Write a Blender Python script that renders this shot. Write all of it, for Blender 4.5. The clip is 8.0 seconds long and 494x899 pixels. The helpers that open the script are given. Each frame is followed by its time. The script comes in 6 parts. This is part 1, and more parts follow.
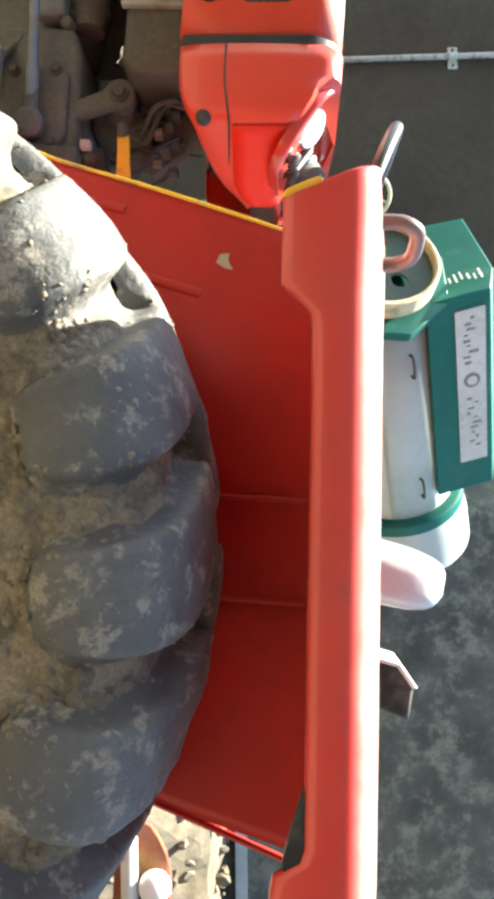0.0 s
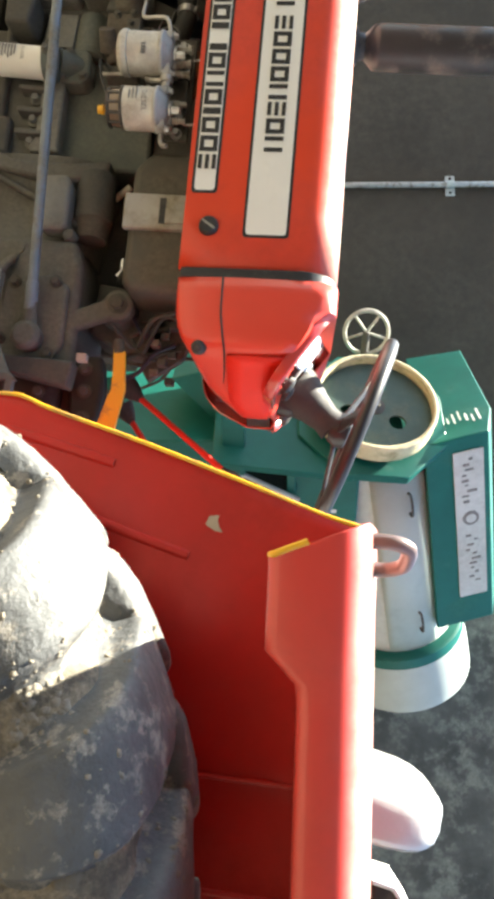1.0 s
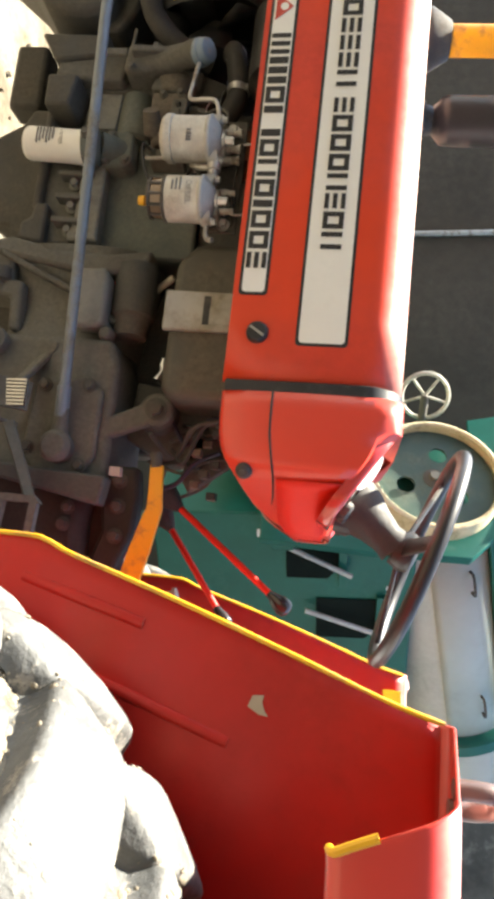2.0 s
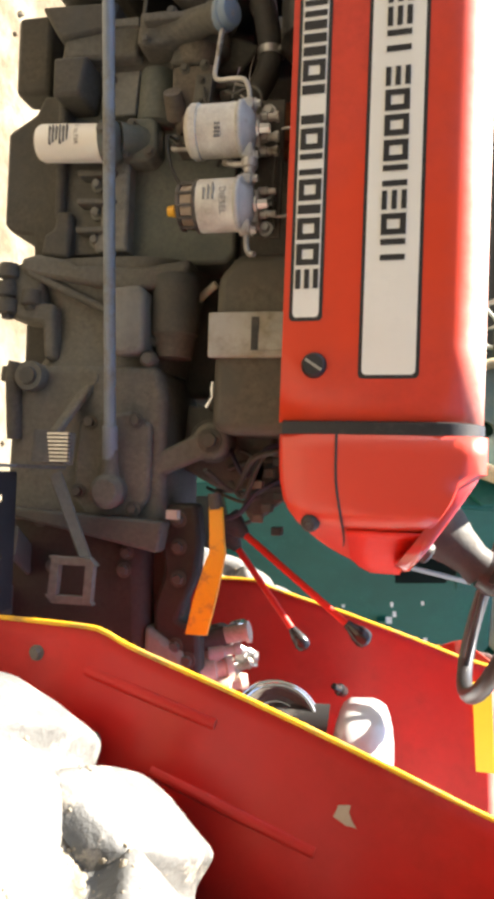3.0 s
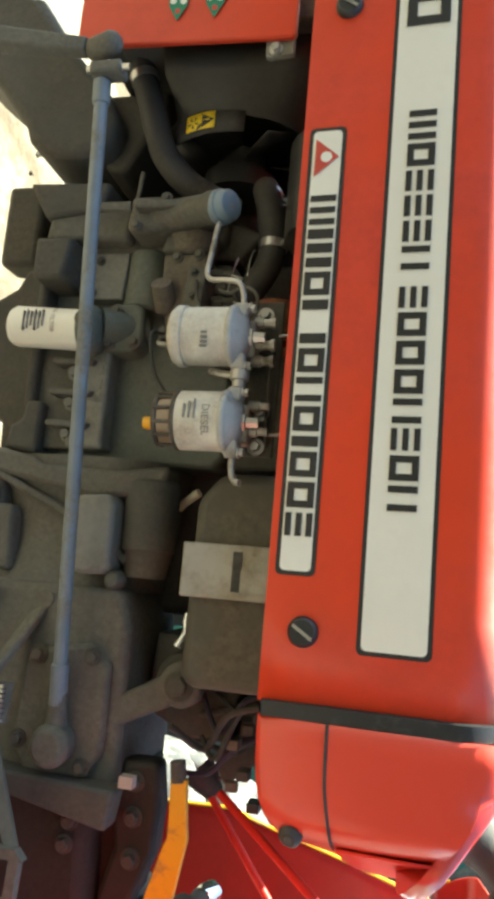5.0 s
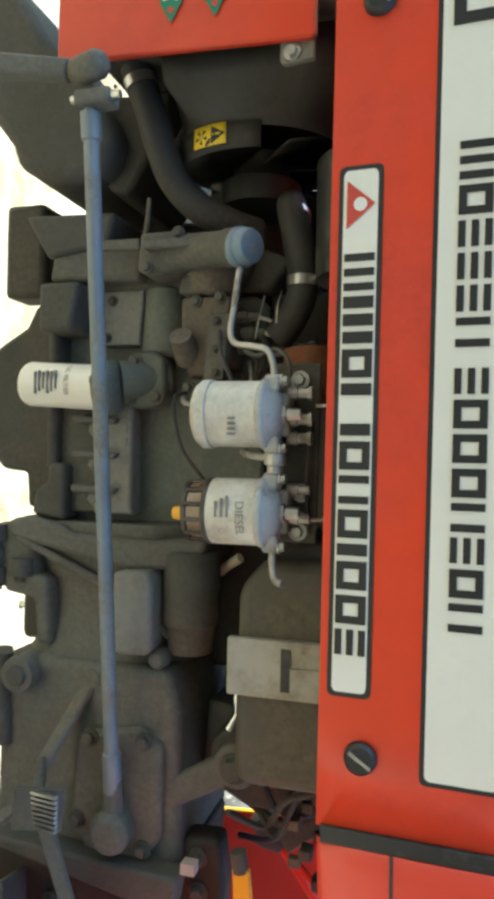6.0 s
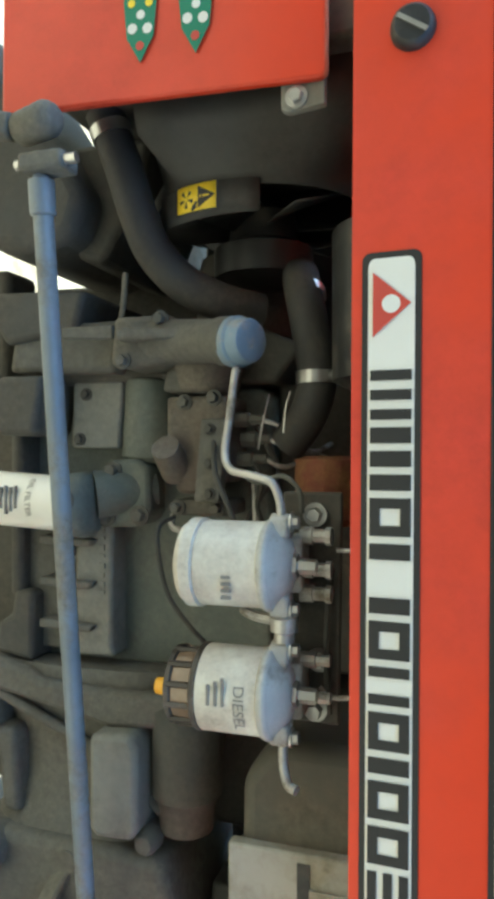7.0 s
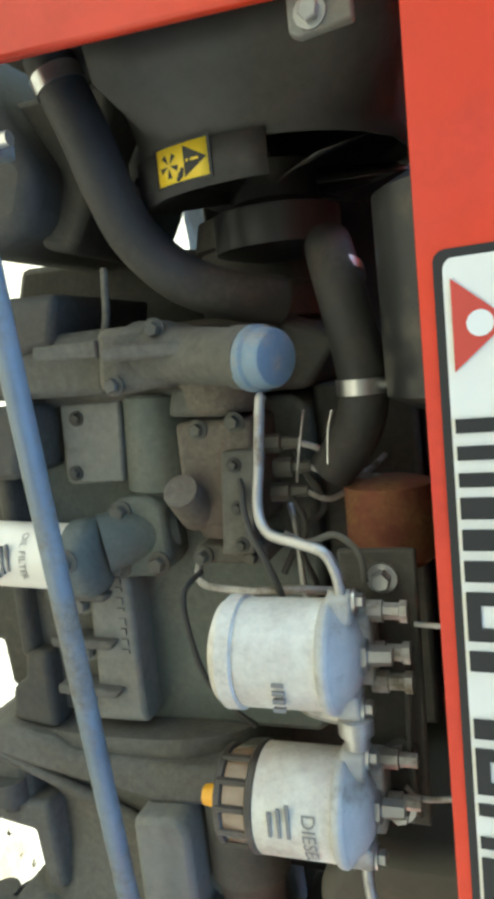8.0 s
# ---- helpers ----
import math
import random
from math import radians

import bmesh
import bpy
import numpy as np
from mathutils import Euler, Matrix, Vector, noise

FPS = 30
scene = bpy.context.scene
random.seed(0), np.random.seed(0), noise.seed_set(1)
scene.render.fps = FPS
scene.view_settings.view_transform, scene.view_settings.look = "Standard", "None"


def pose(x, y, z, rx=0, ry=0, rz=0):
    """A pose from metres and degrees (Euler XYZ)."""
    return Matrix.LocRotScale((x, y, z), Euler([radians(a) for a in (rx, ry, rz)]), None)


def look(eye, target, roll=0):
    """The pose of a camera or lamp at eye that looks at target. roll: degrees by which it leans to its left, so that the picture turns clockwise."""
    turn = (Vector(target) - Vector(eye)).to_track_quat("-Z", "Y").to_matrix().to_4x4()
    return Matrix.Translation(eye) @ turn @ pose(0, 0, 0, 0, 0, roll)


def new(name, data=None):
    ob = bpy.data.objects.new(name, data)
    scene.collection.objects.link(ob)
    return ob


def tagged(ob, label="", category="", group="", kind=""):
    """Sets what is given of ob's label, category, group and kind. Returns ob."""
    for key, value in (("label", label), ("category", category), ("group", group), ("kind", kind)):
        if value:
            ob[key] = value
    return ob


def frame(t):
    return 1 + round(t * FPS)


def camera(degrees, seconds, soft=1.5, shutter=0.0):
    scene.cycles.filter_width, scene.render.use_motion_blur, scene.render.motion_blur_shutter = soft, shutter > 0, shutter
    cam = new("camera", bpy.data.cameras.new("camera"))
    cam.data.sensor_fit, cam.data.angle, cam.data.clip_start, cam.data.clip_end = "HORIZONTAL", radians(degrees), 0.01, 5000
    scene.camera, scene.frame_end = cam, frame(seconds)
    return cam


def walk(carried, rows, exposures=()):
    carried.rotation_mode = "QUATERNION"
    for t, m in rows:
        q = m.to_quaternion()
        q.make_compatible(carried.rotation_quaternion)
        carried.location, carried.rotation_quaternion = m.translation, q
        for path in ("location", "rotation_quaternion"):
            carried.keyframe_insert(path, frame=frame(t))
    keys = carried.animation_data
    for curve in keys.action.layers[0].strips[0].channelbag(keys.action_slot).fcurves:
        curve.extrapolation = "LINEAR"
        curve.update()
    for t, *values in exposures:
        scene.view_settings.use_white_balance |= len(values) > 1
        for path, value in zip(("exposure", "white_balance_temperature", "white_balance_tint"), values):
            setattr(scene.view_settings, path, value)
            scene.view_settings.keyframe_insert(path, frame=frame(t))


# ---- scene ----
# The clip is filmed with the camera turned on its side: the picture's right is up.
# Tractor frame: -x is ahead, -y is its left side, z up. It stands nose-up by 3.7 degrees in the level world.
cam = camera(37.8, 8.0, soft=4.6)
PATH = [
    (0, (0.022, 0.001, 1.525), (-0.09, 1.996, 1.447), 89.4),
    (0.5, (-0.098, -0.007, 1.529), (-0.39, 1.97, 1.45), 91.2),
    (1, (-0.308, 0.004, 1.544), (-0.608, 1.98, 1.465), 90.4),
    (1.5, (-0.463, 0.041, 1.533), (-0.806, 2.003, 1.346), 90.1),
    (1.7, (-0.486, 0.082, 1.529), (-0.87, 2.033, 1.316), 90.9),
    (2.8, (-0.727, 0.251, 1.54), (-0.945, 2.216, 1.24), 89.3),
    (3, (-0.796, 0.242, 1.527), (-0.897, 2.199, 1.124), 87.6),
    (3.5, (-0.881, 0.236, 1.488), (-0.811, 2.152, 0.92), 87.8),
    (4, (-0.929, 0.285, 1.48), (-0.851, 2.199, 0.906), 88.5),
    (4.5, (-1.003, 0.376, 1.521), (-1.232, 2.307, 1.051), 87.3),
    (5, (-1.051, 0.426, 1.537), (-1.415, 2.347, 1.116), 88.8),
    (5.2, (-1.074, 0.435, 1.538), (-1.432, 2.345, 1.062), 89.2),
    (6.3, (-1.436, 0.559, 1.532), (-1.437, 2.479, 0.972), 86.5),
    (6.5, (-1.461, 0.605, 1.528), (-1.476, 2.525, 0.967), 86.3),
    (7, (-1.53, 0.725, 1.504), (-1.583, 2.629, 0.893), 86.0),
    (7.5, (-1.582, 0.835, 1.469), (-1.53, 2.754, 0.906), 82.0),
    (8, (-1.667, 0.909, 1.446), (-1.459, 2.775, 0.758), 82.6),
]
EXPOSURES = [(0, 2.9, 6850, 2), (1, 2.85, 6850, 3), (1.5, 2.75, 6950, 4), (3, 2.9, 7050, 10), (4, 2.45, 7100, 12), (4.5, 2.5, 6950, 3), (5, 2.85, 6550, -7), (6.5, 3.05, 5750, -10), (7.5, 3.42, 5450, -11), (8, 3.5, 5400, -10)]
walk(cam, [(t, look(eye, target, roll)) for t, eye, target, roll in PATH], EXPOSURES)

# ---- light ----
SUN_TO = Vector((-0.45, 0.19, 0.872)).normalized()
world = bpy.data.worlds.new("sky")
scene.world = world
world.use_nodes = True
wn = world.node_tree.nodes
sky = wn.new("ShaderNodeTexSky")
sky.sky_type = "NISHITA"
sky.sun_disc = False
sky.sun_elevation = math.asin(SUN_TO.z)
sky.sun_rotation = math.atan2(SUN_TO.x, SUN_TO.y)
wn["Background"].inputs["Strength"].default_value = 0.075
world.node_tree.links.new(sky.outputs["Color"], wn["Background"].inputs["Color"])
sun_data = bpy.data.lights.new("sun", "SUN")
sun_data.energy, sun_data.angle, sun_data.color = 5.0, radians(0.55), (1.0, 0.95, 0.87)
sun = new("sun", sun_data)
sun.matrix_world = look((0, 0, 12), Vector((0, 0, 12)) - SUN_TO)


# ---- materials ----
def material(name, color, rough=0.6, metal=0.0, coat=0.0, vary=0.25, scale=6.0, dirt=None, dirt_amount=0.0,
             dirt_scale=3.0, bump=0.15, bump_scale=60.0, dirt_edge=0.08, coat_rough=0.15, dust_glare=0.0, spec=0.5):
    """A painted, cast or earthen surface: two scales of colour change, patches of dirt, fine relief."""
    m = bpy.data.materials.new(name)
    m.use_nodes = True
    nt = m.node_tree
    n, l = nt.nodes, nt.links
    b = n["Principled BSDF"]
    co = n.new("ShaderNodeTexCoord")

    def noise_tex(s, detail=5.0, rough_=0.6):
        t = n.new("ShaderNodeTexNoise")
        t.inputs["Scale"].default_value, t.inputs["Detail"].default_value, t.inputs["Roughness"].default_value = s, detail, rough_
        l.new(co.outputs["Object"], t.inputs["Vector"])
        return t

    def mix(a, bcol, fac):
        x = n.new("ShaderNodeMix")
        x.data_type = "RGBA"
        for sock, val in ((x.inputs[6], a), (x.inputs[7], bcol), (x.inputs[0], fac)):
            if hasattr(val, "is_linked"):
                l.new(val, sock)
            else:
                sock.default_value = val
        return x.outputs[2]

    def ramp(src, lo, hi):
        r = n.new("ShaderNodeMapRange")
        r.inputs["From Min"].default_value, r.inputs["From Max"].default_value = lo, hi
        l.new(src, r.inputs["Value"])
        return r.outputs["Result"]

    big, fine = noise_tex(scale), noise_tex(scale * 9)
    dark = (*[c * (1 - vary) for c in color], 1)
    light = (*[min(1, c * (1 + vary * 0.6)) for c in color], 1)
    col = mix(dark, light, ramp(big.outputs["Fac"], 0.3, 0.7))
    col = mix(col, (*[c * (1 - vary * 0.5) for c in color], 1), ramp(fine.outputs["Fac"], 0.5, 0.75))
    rsock = None
    if dirt:
        d = noise_tex(dirt_scale, 8.0, 0.7)
        fac = ramp(d.outputs["Fac"], 0.62 - dirt_amount * 0.3 - dirt_edge, 0.62 - dirt_amount * 0.3 + dirt_edge)
        g = noise_tex(dirt_scale * 14, 6.0, 0.7)
        dcol = mix((*[c * 0.6 for c in dirt], 1), (*dirt, 1), ramp(g.outputs["Fac"], 0.35, 0.65))
        col = mix(col, dcol, fac)
        rr = n.new("ShaderNodeMapRange")
        rr.inputs["To Min"].default_value, rr.inputs["To Max"].default_value = rough, 0.95
        l.new(fac, rr.inputs["Value"])
        rsock = rr.outputs["Result"]
    if dust_glare:
        # pale tint on upward faces: some dust, and sun glare painted in
        geo, sep = n.new("ShaderNodeNewGeometry"), n.new("ShaderNodeSeparateXYZ")
        l.new(geo.outputs["Normal"], sep.inputs["Vector"])
        up_ = ramp(sep.outputs["Z"], 0.32, 0.8)
        patchy = noise_tex(11.0, 6.0, 0.65)
        amount = n.new("ShaderNodeMath")
        amount.operation = "MULTIPLY"
        l.new(up_, amount.inputs[0])
        l.new(ramp(patchy.outputs["Fac"], 0.2, 0.2 + 0.5 / dust_glare), amount.inputs[1])
        col = mix(col, (0.52, 0.45, 0.37, 1), amount.outputs["Value"])
    l.new(col, b.inputs["Base Color"])
    if rsock is None:
        rr = n.new("ShaderNodeMapRange")
        rr.inputs["To Min"].default_value, rr.inputs["To Max"].default_value = rough * 0.85, min(1.0, rough * 1.15)
        l.new(fine.outputs["Fac"], rr.inputs["Value"])
        rsock = rr.outputs["Result"]
    l.new(rsock, b.inputs["Roughness"])
    b.inputs["Metallic"].default_value = metal
    b.inputs["Specular IOR Level"].default_value = spec
    b.inputs["Coat Weight"].default_value = coat
    b.inputs["Coat Roughness"].default_value = coat_rough
    if bump:
        bp = n.new("ShaderNodeBump")
        bp.inputs["Strength"].default_value, bp.inputs["Distance"].default_value = bump, 0.004
        l.new(noise_tex(bump_scale, 6.0).outputs["Fac"], bp.inputs["Height"])
        l.new(bp.outputs["Normal"], b.inputs["Normal"])
    return m


DUST = (0.42, 0.35, 0.26)
RED = material("red_paint", (0.66, 0.053, 0.017), 0.30, coat=0.28, coat_rough=0.22, vary=0.08, scale=2.5, dirt=(0.60, 0.055, 0.035), dirt_amount=-0.05, dirt_scale=2.2, dirt_edge=0.2, bump=0.02, bump_scale=14, dust_glare=1.1, spec=0.35)
RED_COWL = material("red_cowl_paint", (0.66, 0.050, 0.024), 0.42, coat=0.4, coat_rough=0.16, vary=0.08, scale=2.5, bump=0.02, bump_scale=14)
# one fender paint, with sunlight put into the crown tone, shade into the panel
CROWN_LIT = material("fender_red_lit", (0.62, 0.045, 0.034), 0.32, coat=0.45, coat_rough=0.2, vary=0.08, scale=2.5, dirt=(0.55, 0.08, 0.05), dirt_amount=-0.05, dirt_scale=2.2, dirt_edge=0.2, bump=0.02, bump_scale=14, dust_glare=0.9)
FENDER_SHADED = material("fender_red_shaded", (0.50, 0.012, 0.009), 0.40, coat=0.05, coat_rough=0.2, vary=0.22, scale=3.0, dirt=(0.40, 0.035, 0.022), dirt_amount=-0.1, dirt_scale=2.6, dirt_edge=0.22, bump=0.05, bump_scale=9, dust_glare=0.6, spec=0.3)
YELLOW = material("yellow_paint", (0.80, 0.41, 0.02), 0.4, vary=0.12, dirt=(0.45, 0.25, 0.08), dirt_amount=0.15, dirt_scale=18)
CAST = material("dusty_cast_iron_paint", (0.098, 0.098, 0.086), 0.7, vary=0.4, scale=9, dirt=(0.18, 0.165, 0.135), dirt_amount=0.45, dirt_scale=7, bump=0.35, bump_scale=90, dirt_edge=0.2)
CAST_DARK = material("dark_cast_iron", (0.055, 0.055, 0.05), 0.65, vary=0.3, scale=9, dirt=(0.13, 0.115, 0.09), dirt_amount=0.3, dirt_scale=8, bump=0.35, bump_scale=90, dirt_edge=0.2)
BLOCK = material("greenish_grey_engine_paint", (0.10, 0.125, 0.112), 0.6, vary=0.3, scale=8, dirt=(0.19, 0.185, 0.155), dirt_amount=0.3, dirt_scale=8, bump=0.3, bump_scale=80, dirt_edge=0.2)
HOUSING = material("grey_housing_paint", (0.21, 0.215, 0.20), 0.6, vary=0.2, scale=7, dirt=(0.24, 0.225, 0.185), dirt_amount=0.4, dirt_scale=6, bump=0.25, bump_scale=70, dirt_edge=0.2)
RUSTY = material("rusty_cast_iron", (0.135, 0.105, 0.085), 0.8, vary=0.35, scale=12, dirt=(0.19, 0.165, 0.13), dirt_amount=0.3, dirt_scale=10, bump=0.4, bump_scale=90)
RUST_RED = material("rust_red_manifold", (0.22, 0.07, 0.04), 0.85, vary=0.4, scale=16, dirt=(0.30, 0.16, 0.06), dirt_amount=0.25, dirt_scale=14, bump=0.4, bump_scale=110)
ROD = material("blue_grey_steel_paint", (0.19, 0.22, 0.25), 0.42, metal=0.15, vary=0.18, scale=14, dirt=(0.25, 0.23, 0.19), dirt_amount=0.2, dirt_scale=10, bump=0.15, bump_scale=90)
BLUE_CAP = material("blue_grey_cap_paint", (0.20, 0.27, 0.34), 0.5, vary=0.2, scale=20, dirt=DUST, dirt_amount=0.05, dirt_scale=20)
RUBBER = material("black_hose_rubber", (0.035, 0.034, 0.032), 0.62, vary=0.25, scale=14, dirt=(0.09, 0.08, 0.065), dirt_amount=0.25, dirt_scale=9, bump=0.2, bump_scale=120)
TYRE = material("worn_tyre_rubber", (0.102, 0.103, 0.101), 0.6, vary=0.4, scale=9, dirt=(0.31, 0.285, 0.245), dirt_amount=0.17, dirt_scale=26, bump=1.0, bump_scale=50, dirt_edge=0.035)
MUD = material("tyre_casing_caked_with_dry_mud", (0.12, 0.105, 0.08), 0.9, vary=0.55, scale=16, dirt=(0.31, 0.26, 0.185), dirt_amount=0.45, dirt_scale=14, bump=1.0, bump_scale=60, dirt_edge=0.06)
CRUST = material("dry_mud_crust", (0.20, 0.17, 0.125), 0.95, vary=0.35, scale=20, dirt=(0.30, 0.265, 0.21), dirt_amount=0.3, dirt_scale=8, bump=0.8, bump_scale=120)
BLACK = material("black_paint", (0.022, 0.022, 0.022), 0.42, vary=0.3, scale=10, dirt=(0.12, 0.11, 0.09), dirt_amount=0.08, dirt_scale=8)
TANK = material("dark_olive_tank_paint", (0.078, 0.072, 0.054), 0.6, vary=0.2, scale=6, dirt=(0.135, 0.118, 0.09), dirt_amount=0.3, dirt_scale=6)
STRAP = material("dusty_grey_strap_paint", (0.36, 0.35, 0.31), 0.55, vary=0.12, scale=8, dirt=(0.30, 0.27, 0.2), dirt_amount=0.2, dirt_scale=6)
CREAM = material("cream_decal_film", (0.76, 0.74, 0.66), 0.45, vary=0.05, scale=6, bump=0)
INK = material("black_print", (0.018, 0.018, 0.018), 0.45, vary=0.1, bump=0)
GREY_INK = material("grey_print", (0.20, 0.19, 0.18), 0.6, vary=0.2, bump=0)
RED_INK = material("red_print", (0.50, 0.06, 0.04), 0.5, vary=0.1, bump=0)
GREEN_INK = material("green_print", (0.02, 0.20, 0.11), 0.5, vary=0.1, bump=0)
ALU = material("cast_aluminium", (0.44, 0.425, 0.385), 0.65, metal=0.0, spec=0.25, vary=0.2, scale=18, dirt=(0.30, 0.27, 0.22), dirt_amount=0.15, dirt_scale=16, bump=0.25, bump_scale=120)
WHITE_CAN = material("dusty_white_can_paint", (0.74, 0.72, 0.62), 0.5, vary=0.12, scale=14, dirt=(0.44, 0.36, 0.29), dirt_amount=0.3, dirt_scale=12, bump=0.08, bump_scale=80, dirt_edge=0.2, spec=0.2)
WHITE_OIL = material("white_oil_filter_paint", (0.80, 0.78, 0.72), 0.4, vary=0.06, scale=14, bump=0.03)
STEEL = material("bright_steel", (0.55, 0.54, 0.52), 0.32, metal=0.95, vary=0.2, scale=25, bump=0.1)
CHROME = material("chrome", (0.75, 0.75, 0.75), 0.12, metal=1.0, vary=0.1, scale=20, bump=0.02)
CAGE = material("brown_black_bowl_cage", (0.045, 0.036, 0.028), 0.35, vary=0.3, scale=20, dirt=(0.16, 0.13, 0.10), dirt_amount=0.1, dirt_scale=20)
BOWL = material("smoky_sediment_bowl", (0.20, 0.135, 0.085), 0.16, coat=0.6, vary=0.3, scale=20, bump=0.05)
PIPE = material("zinc_plated_pipe", (0.45, 0.43, 0.40), 0.4, metal=0.6, vary=0.2, scale=25, dirt=(0.3, 0.26, 0.2), dirt_amount=0.15, dirt_scale=20)
VINYL = material("clear_plastic_over_white_seat_cover", (0.47, 0.475, 0.47), 0.3, coat=0.5, vary=0.12, scale=7, bump=0.5, bump_scale=16)
GREEN = material("green_machine_paint", (0.004, 0.105, 0.080), 0.45, coat=0.04, vary=0.2, scale=3, dirt=(0.04, 0.17, 0.13), dirt_amount=0.0, dirt_scale=4, bump=0.05, bump_scale=20, spec=0.3)
GALV = material("pale_grey_sheet_metal", (0.55, 0.57, 0.55), 0.5, metal=0.05, vary=0.12, scale=4, dirt=(0.46, 0.52, 0.49), dirt_amount=0.1, dirt_scale=2.5, dirt_edge=0.25, bump=0.05)
PULLEY = material("cream_pulley_paint", (0.62, 0.55, 0.34), 0.5, vary=0.15, scale=8, dirt=(0.4, 0.35, 0.2), dirt_amount=0.15, dirt_scale=8)
WHITE_PAINT = material("white_brush_paint", (0.74, 0.76, 0.74), 0.6, vary=0.1, bump=0)
TURQ = material("pale_green_over_white_paint", (0.42, 0.47, 0.44), 0.45, vary=0.2, scale=1.6, bump=0.06, bump_scale=20)
WALL = material("stained_bare_cement_wall", (0.052, 0.043, 0.030), 0.9, vary=0.4, scale=1.3, dirt=(0.082, 0.072, 0.055), dirt_amount=0.25, dirt_scale=1.1, bump=0.6, bump_scale=22, dirt_edge=0.2)
WALL_MOSS = material("damp_mottled_cement", (0.10, 0.105, 0.092), 0.9, vary=0.5, scale=3.5, dirt=(0.23, 0.245, 0.205), dirt_amount=0.2, dirt_scale=7, bump=0.7, bump_scale=25, dirt_edge=0.07)
# brown patches: darker soil, also painted in for shadows on the ground
SAND = material("sandy_earth_shade_patches", (0.165, 0.142, 0.105), 0.95, vary=0.45, scale=2.6, dirt=(0.105, 0.078, 0.048), dirt_amount=0.36, dirt_scale=1.7, bump=1.0, bump_scale=34, dirt_edge=0.06)
GLASS_DIAL = material("white_gauge_face", (0.78, 0.78, 0.76), 0.15, coat=0.8, vary=0.03, bump=0)
STICKER = material("yellow_sticker_film", (0.85, 0.62, 0.03), 0.4, vary=0.05, bump=0)
FLAP = material("lever_red_and_lit_flap_red", (0.74, 0.022, 0.008), 0.6, coat=0.0, vary=0.06, bump=0.02)


# ---- mesh building ----
def mesh_object(name, bm, mat, smooth=40):
    me = bpy.data.meshes.new(name)
    bmesh.ops.recalc_face_normals(bm, faces=bm.faces)
    bm.to_mesh(me)
    bm.free()
    me.materials.append(mat)
    if smooth:
        me.shade_smooth()
        me.set_sharp_from_angle(angle=radians(smooth))
    return new(name, me)


def thing(name, at, label, category, group="", kind=""):
    e = new(name)
    e.location = at
    return tagged(e, label, category, group, kind)


def part(name, bm, mat, parent, label="", smooth=40, bevel=0.0, thick=0.0):
    """One mesh under a thing (an Empty, whose frame may be moved) or under a part."""
    ob = mesh_object(name, bm, mat, smooth)
    ob.parent = parent
    if parent.type == "EMPTY":
        ob.matrix_parent_inverse = Matrix.Translation(-parent.location)
    if thick:
        md = ob.modifiers.new("sheet", "SOLIDIFY")
        md.thickness, md.offset = thick, 0
    if bevel:
        md = ob.modifiers.new("edges", "BEVEL")
        md.width, md.segments, md.limit_method, md.angle_limit = bevel, 3 if bevel > 0.012 else 2, "ANGLE", radians(35)
    return tagged(ob, label)


def box(a, b, bm=None):
    bm = bm or bmesh.new()
    (x0, y0, z0), (x1, y1, z1) = a, b
    v = [bm.verts.new(p) for p in ((x0, y0, z0), (x1, y0, z0), (x1, y1, z0), (x0, y1, z0), (x0, y0, z1), (x1, y0, z1), (x1, y1, z1), (x0, y1, z1))]
    for q in ((0, 3, 2, 1), (4, 5, 6, 7), (0, 1, 5, 4), (1, 2, 6, 5), (2, 3, 7, 6), (3, 0, 4, 7)):
        bm.faces.new([v[i] for i in q])
    return bm


def prism(outline, y0, y1, bm=None, axis="y"):
    """An outline pushed through from y0 to y1; outline pairs are (x, z), or (x, y) for axis z, or (y, z) for axis x."""
    bm = bm or bmesh.new()

    def at(p, d):
        return {"y": (p[0], d, p[1]), "z": (p[0], p[1], d), "x": (d, p[0], p[1])}[axis]

    lo, hi = [bm.verts.new(at(p, y0)) for p in outline], [bm.verts.new(at(p, y1)) for p in outline]
    bm.faces.new(lo)
    bm.faces.new(hi[::-1])
    k = len(outline)
    for i in range(k):
        bm.faces.new((lo[i], lo[(i + 1) % k], hi[(i + 1) % k], hi[i]))
    return bm


def frame_of(way):
    w = Vector(way).normalized()
    u = w.orthogonal().normalized()
    return u, w.cross(u), w


def turned(p0, p1, profile, segs=28, bm=None, caps=True):
    """A body of revolution about p0-p1; profile: (share of the length, radius)."""
    bm = bm or bmesh.new()
    p0, p1 = Vector(p0), Vector(p1)
    u, v, _ = frame_of(p1 - p0)
    rings = []
    for s, r in profile:
        c = p0.lerp(p1, s)
        rings.append([bm.verts.new(c + (u * math.cos(a) + v * math.sin(a)) * r) for a in (2 * math.pi * i / segs for i in range(segs))])
    for a, b in zip(rings, rings[1:]):
        for i in range(segs):
            bm.faces.new((a[i], a[(i + 1) % segs], b[(i + 1) % segs], b[i]))
    if caps:
        bm.faces.new(rings[0])
        bm.faces.new(rings[-1][::-1])
    return bm


def rod(p0, p1, r, r1=None, segs=20, bm=None):
    return turned(p0, p1, ((0, r), (1, r1 or r)), segs, bm)


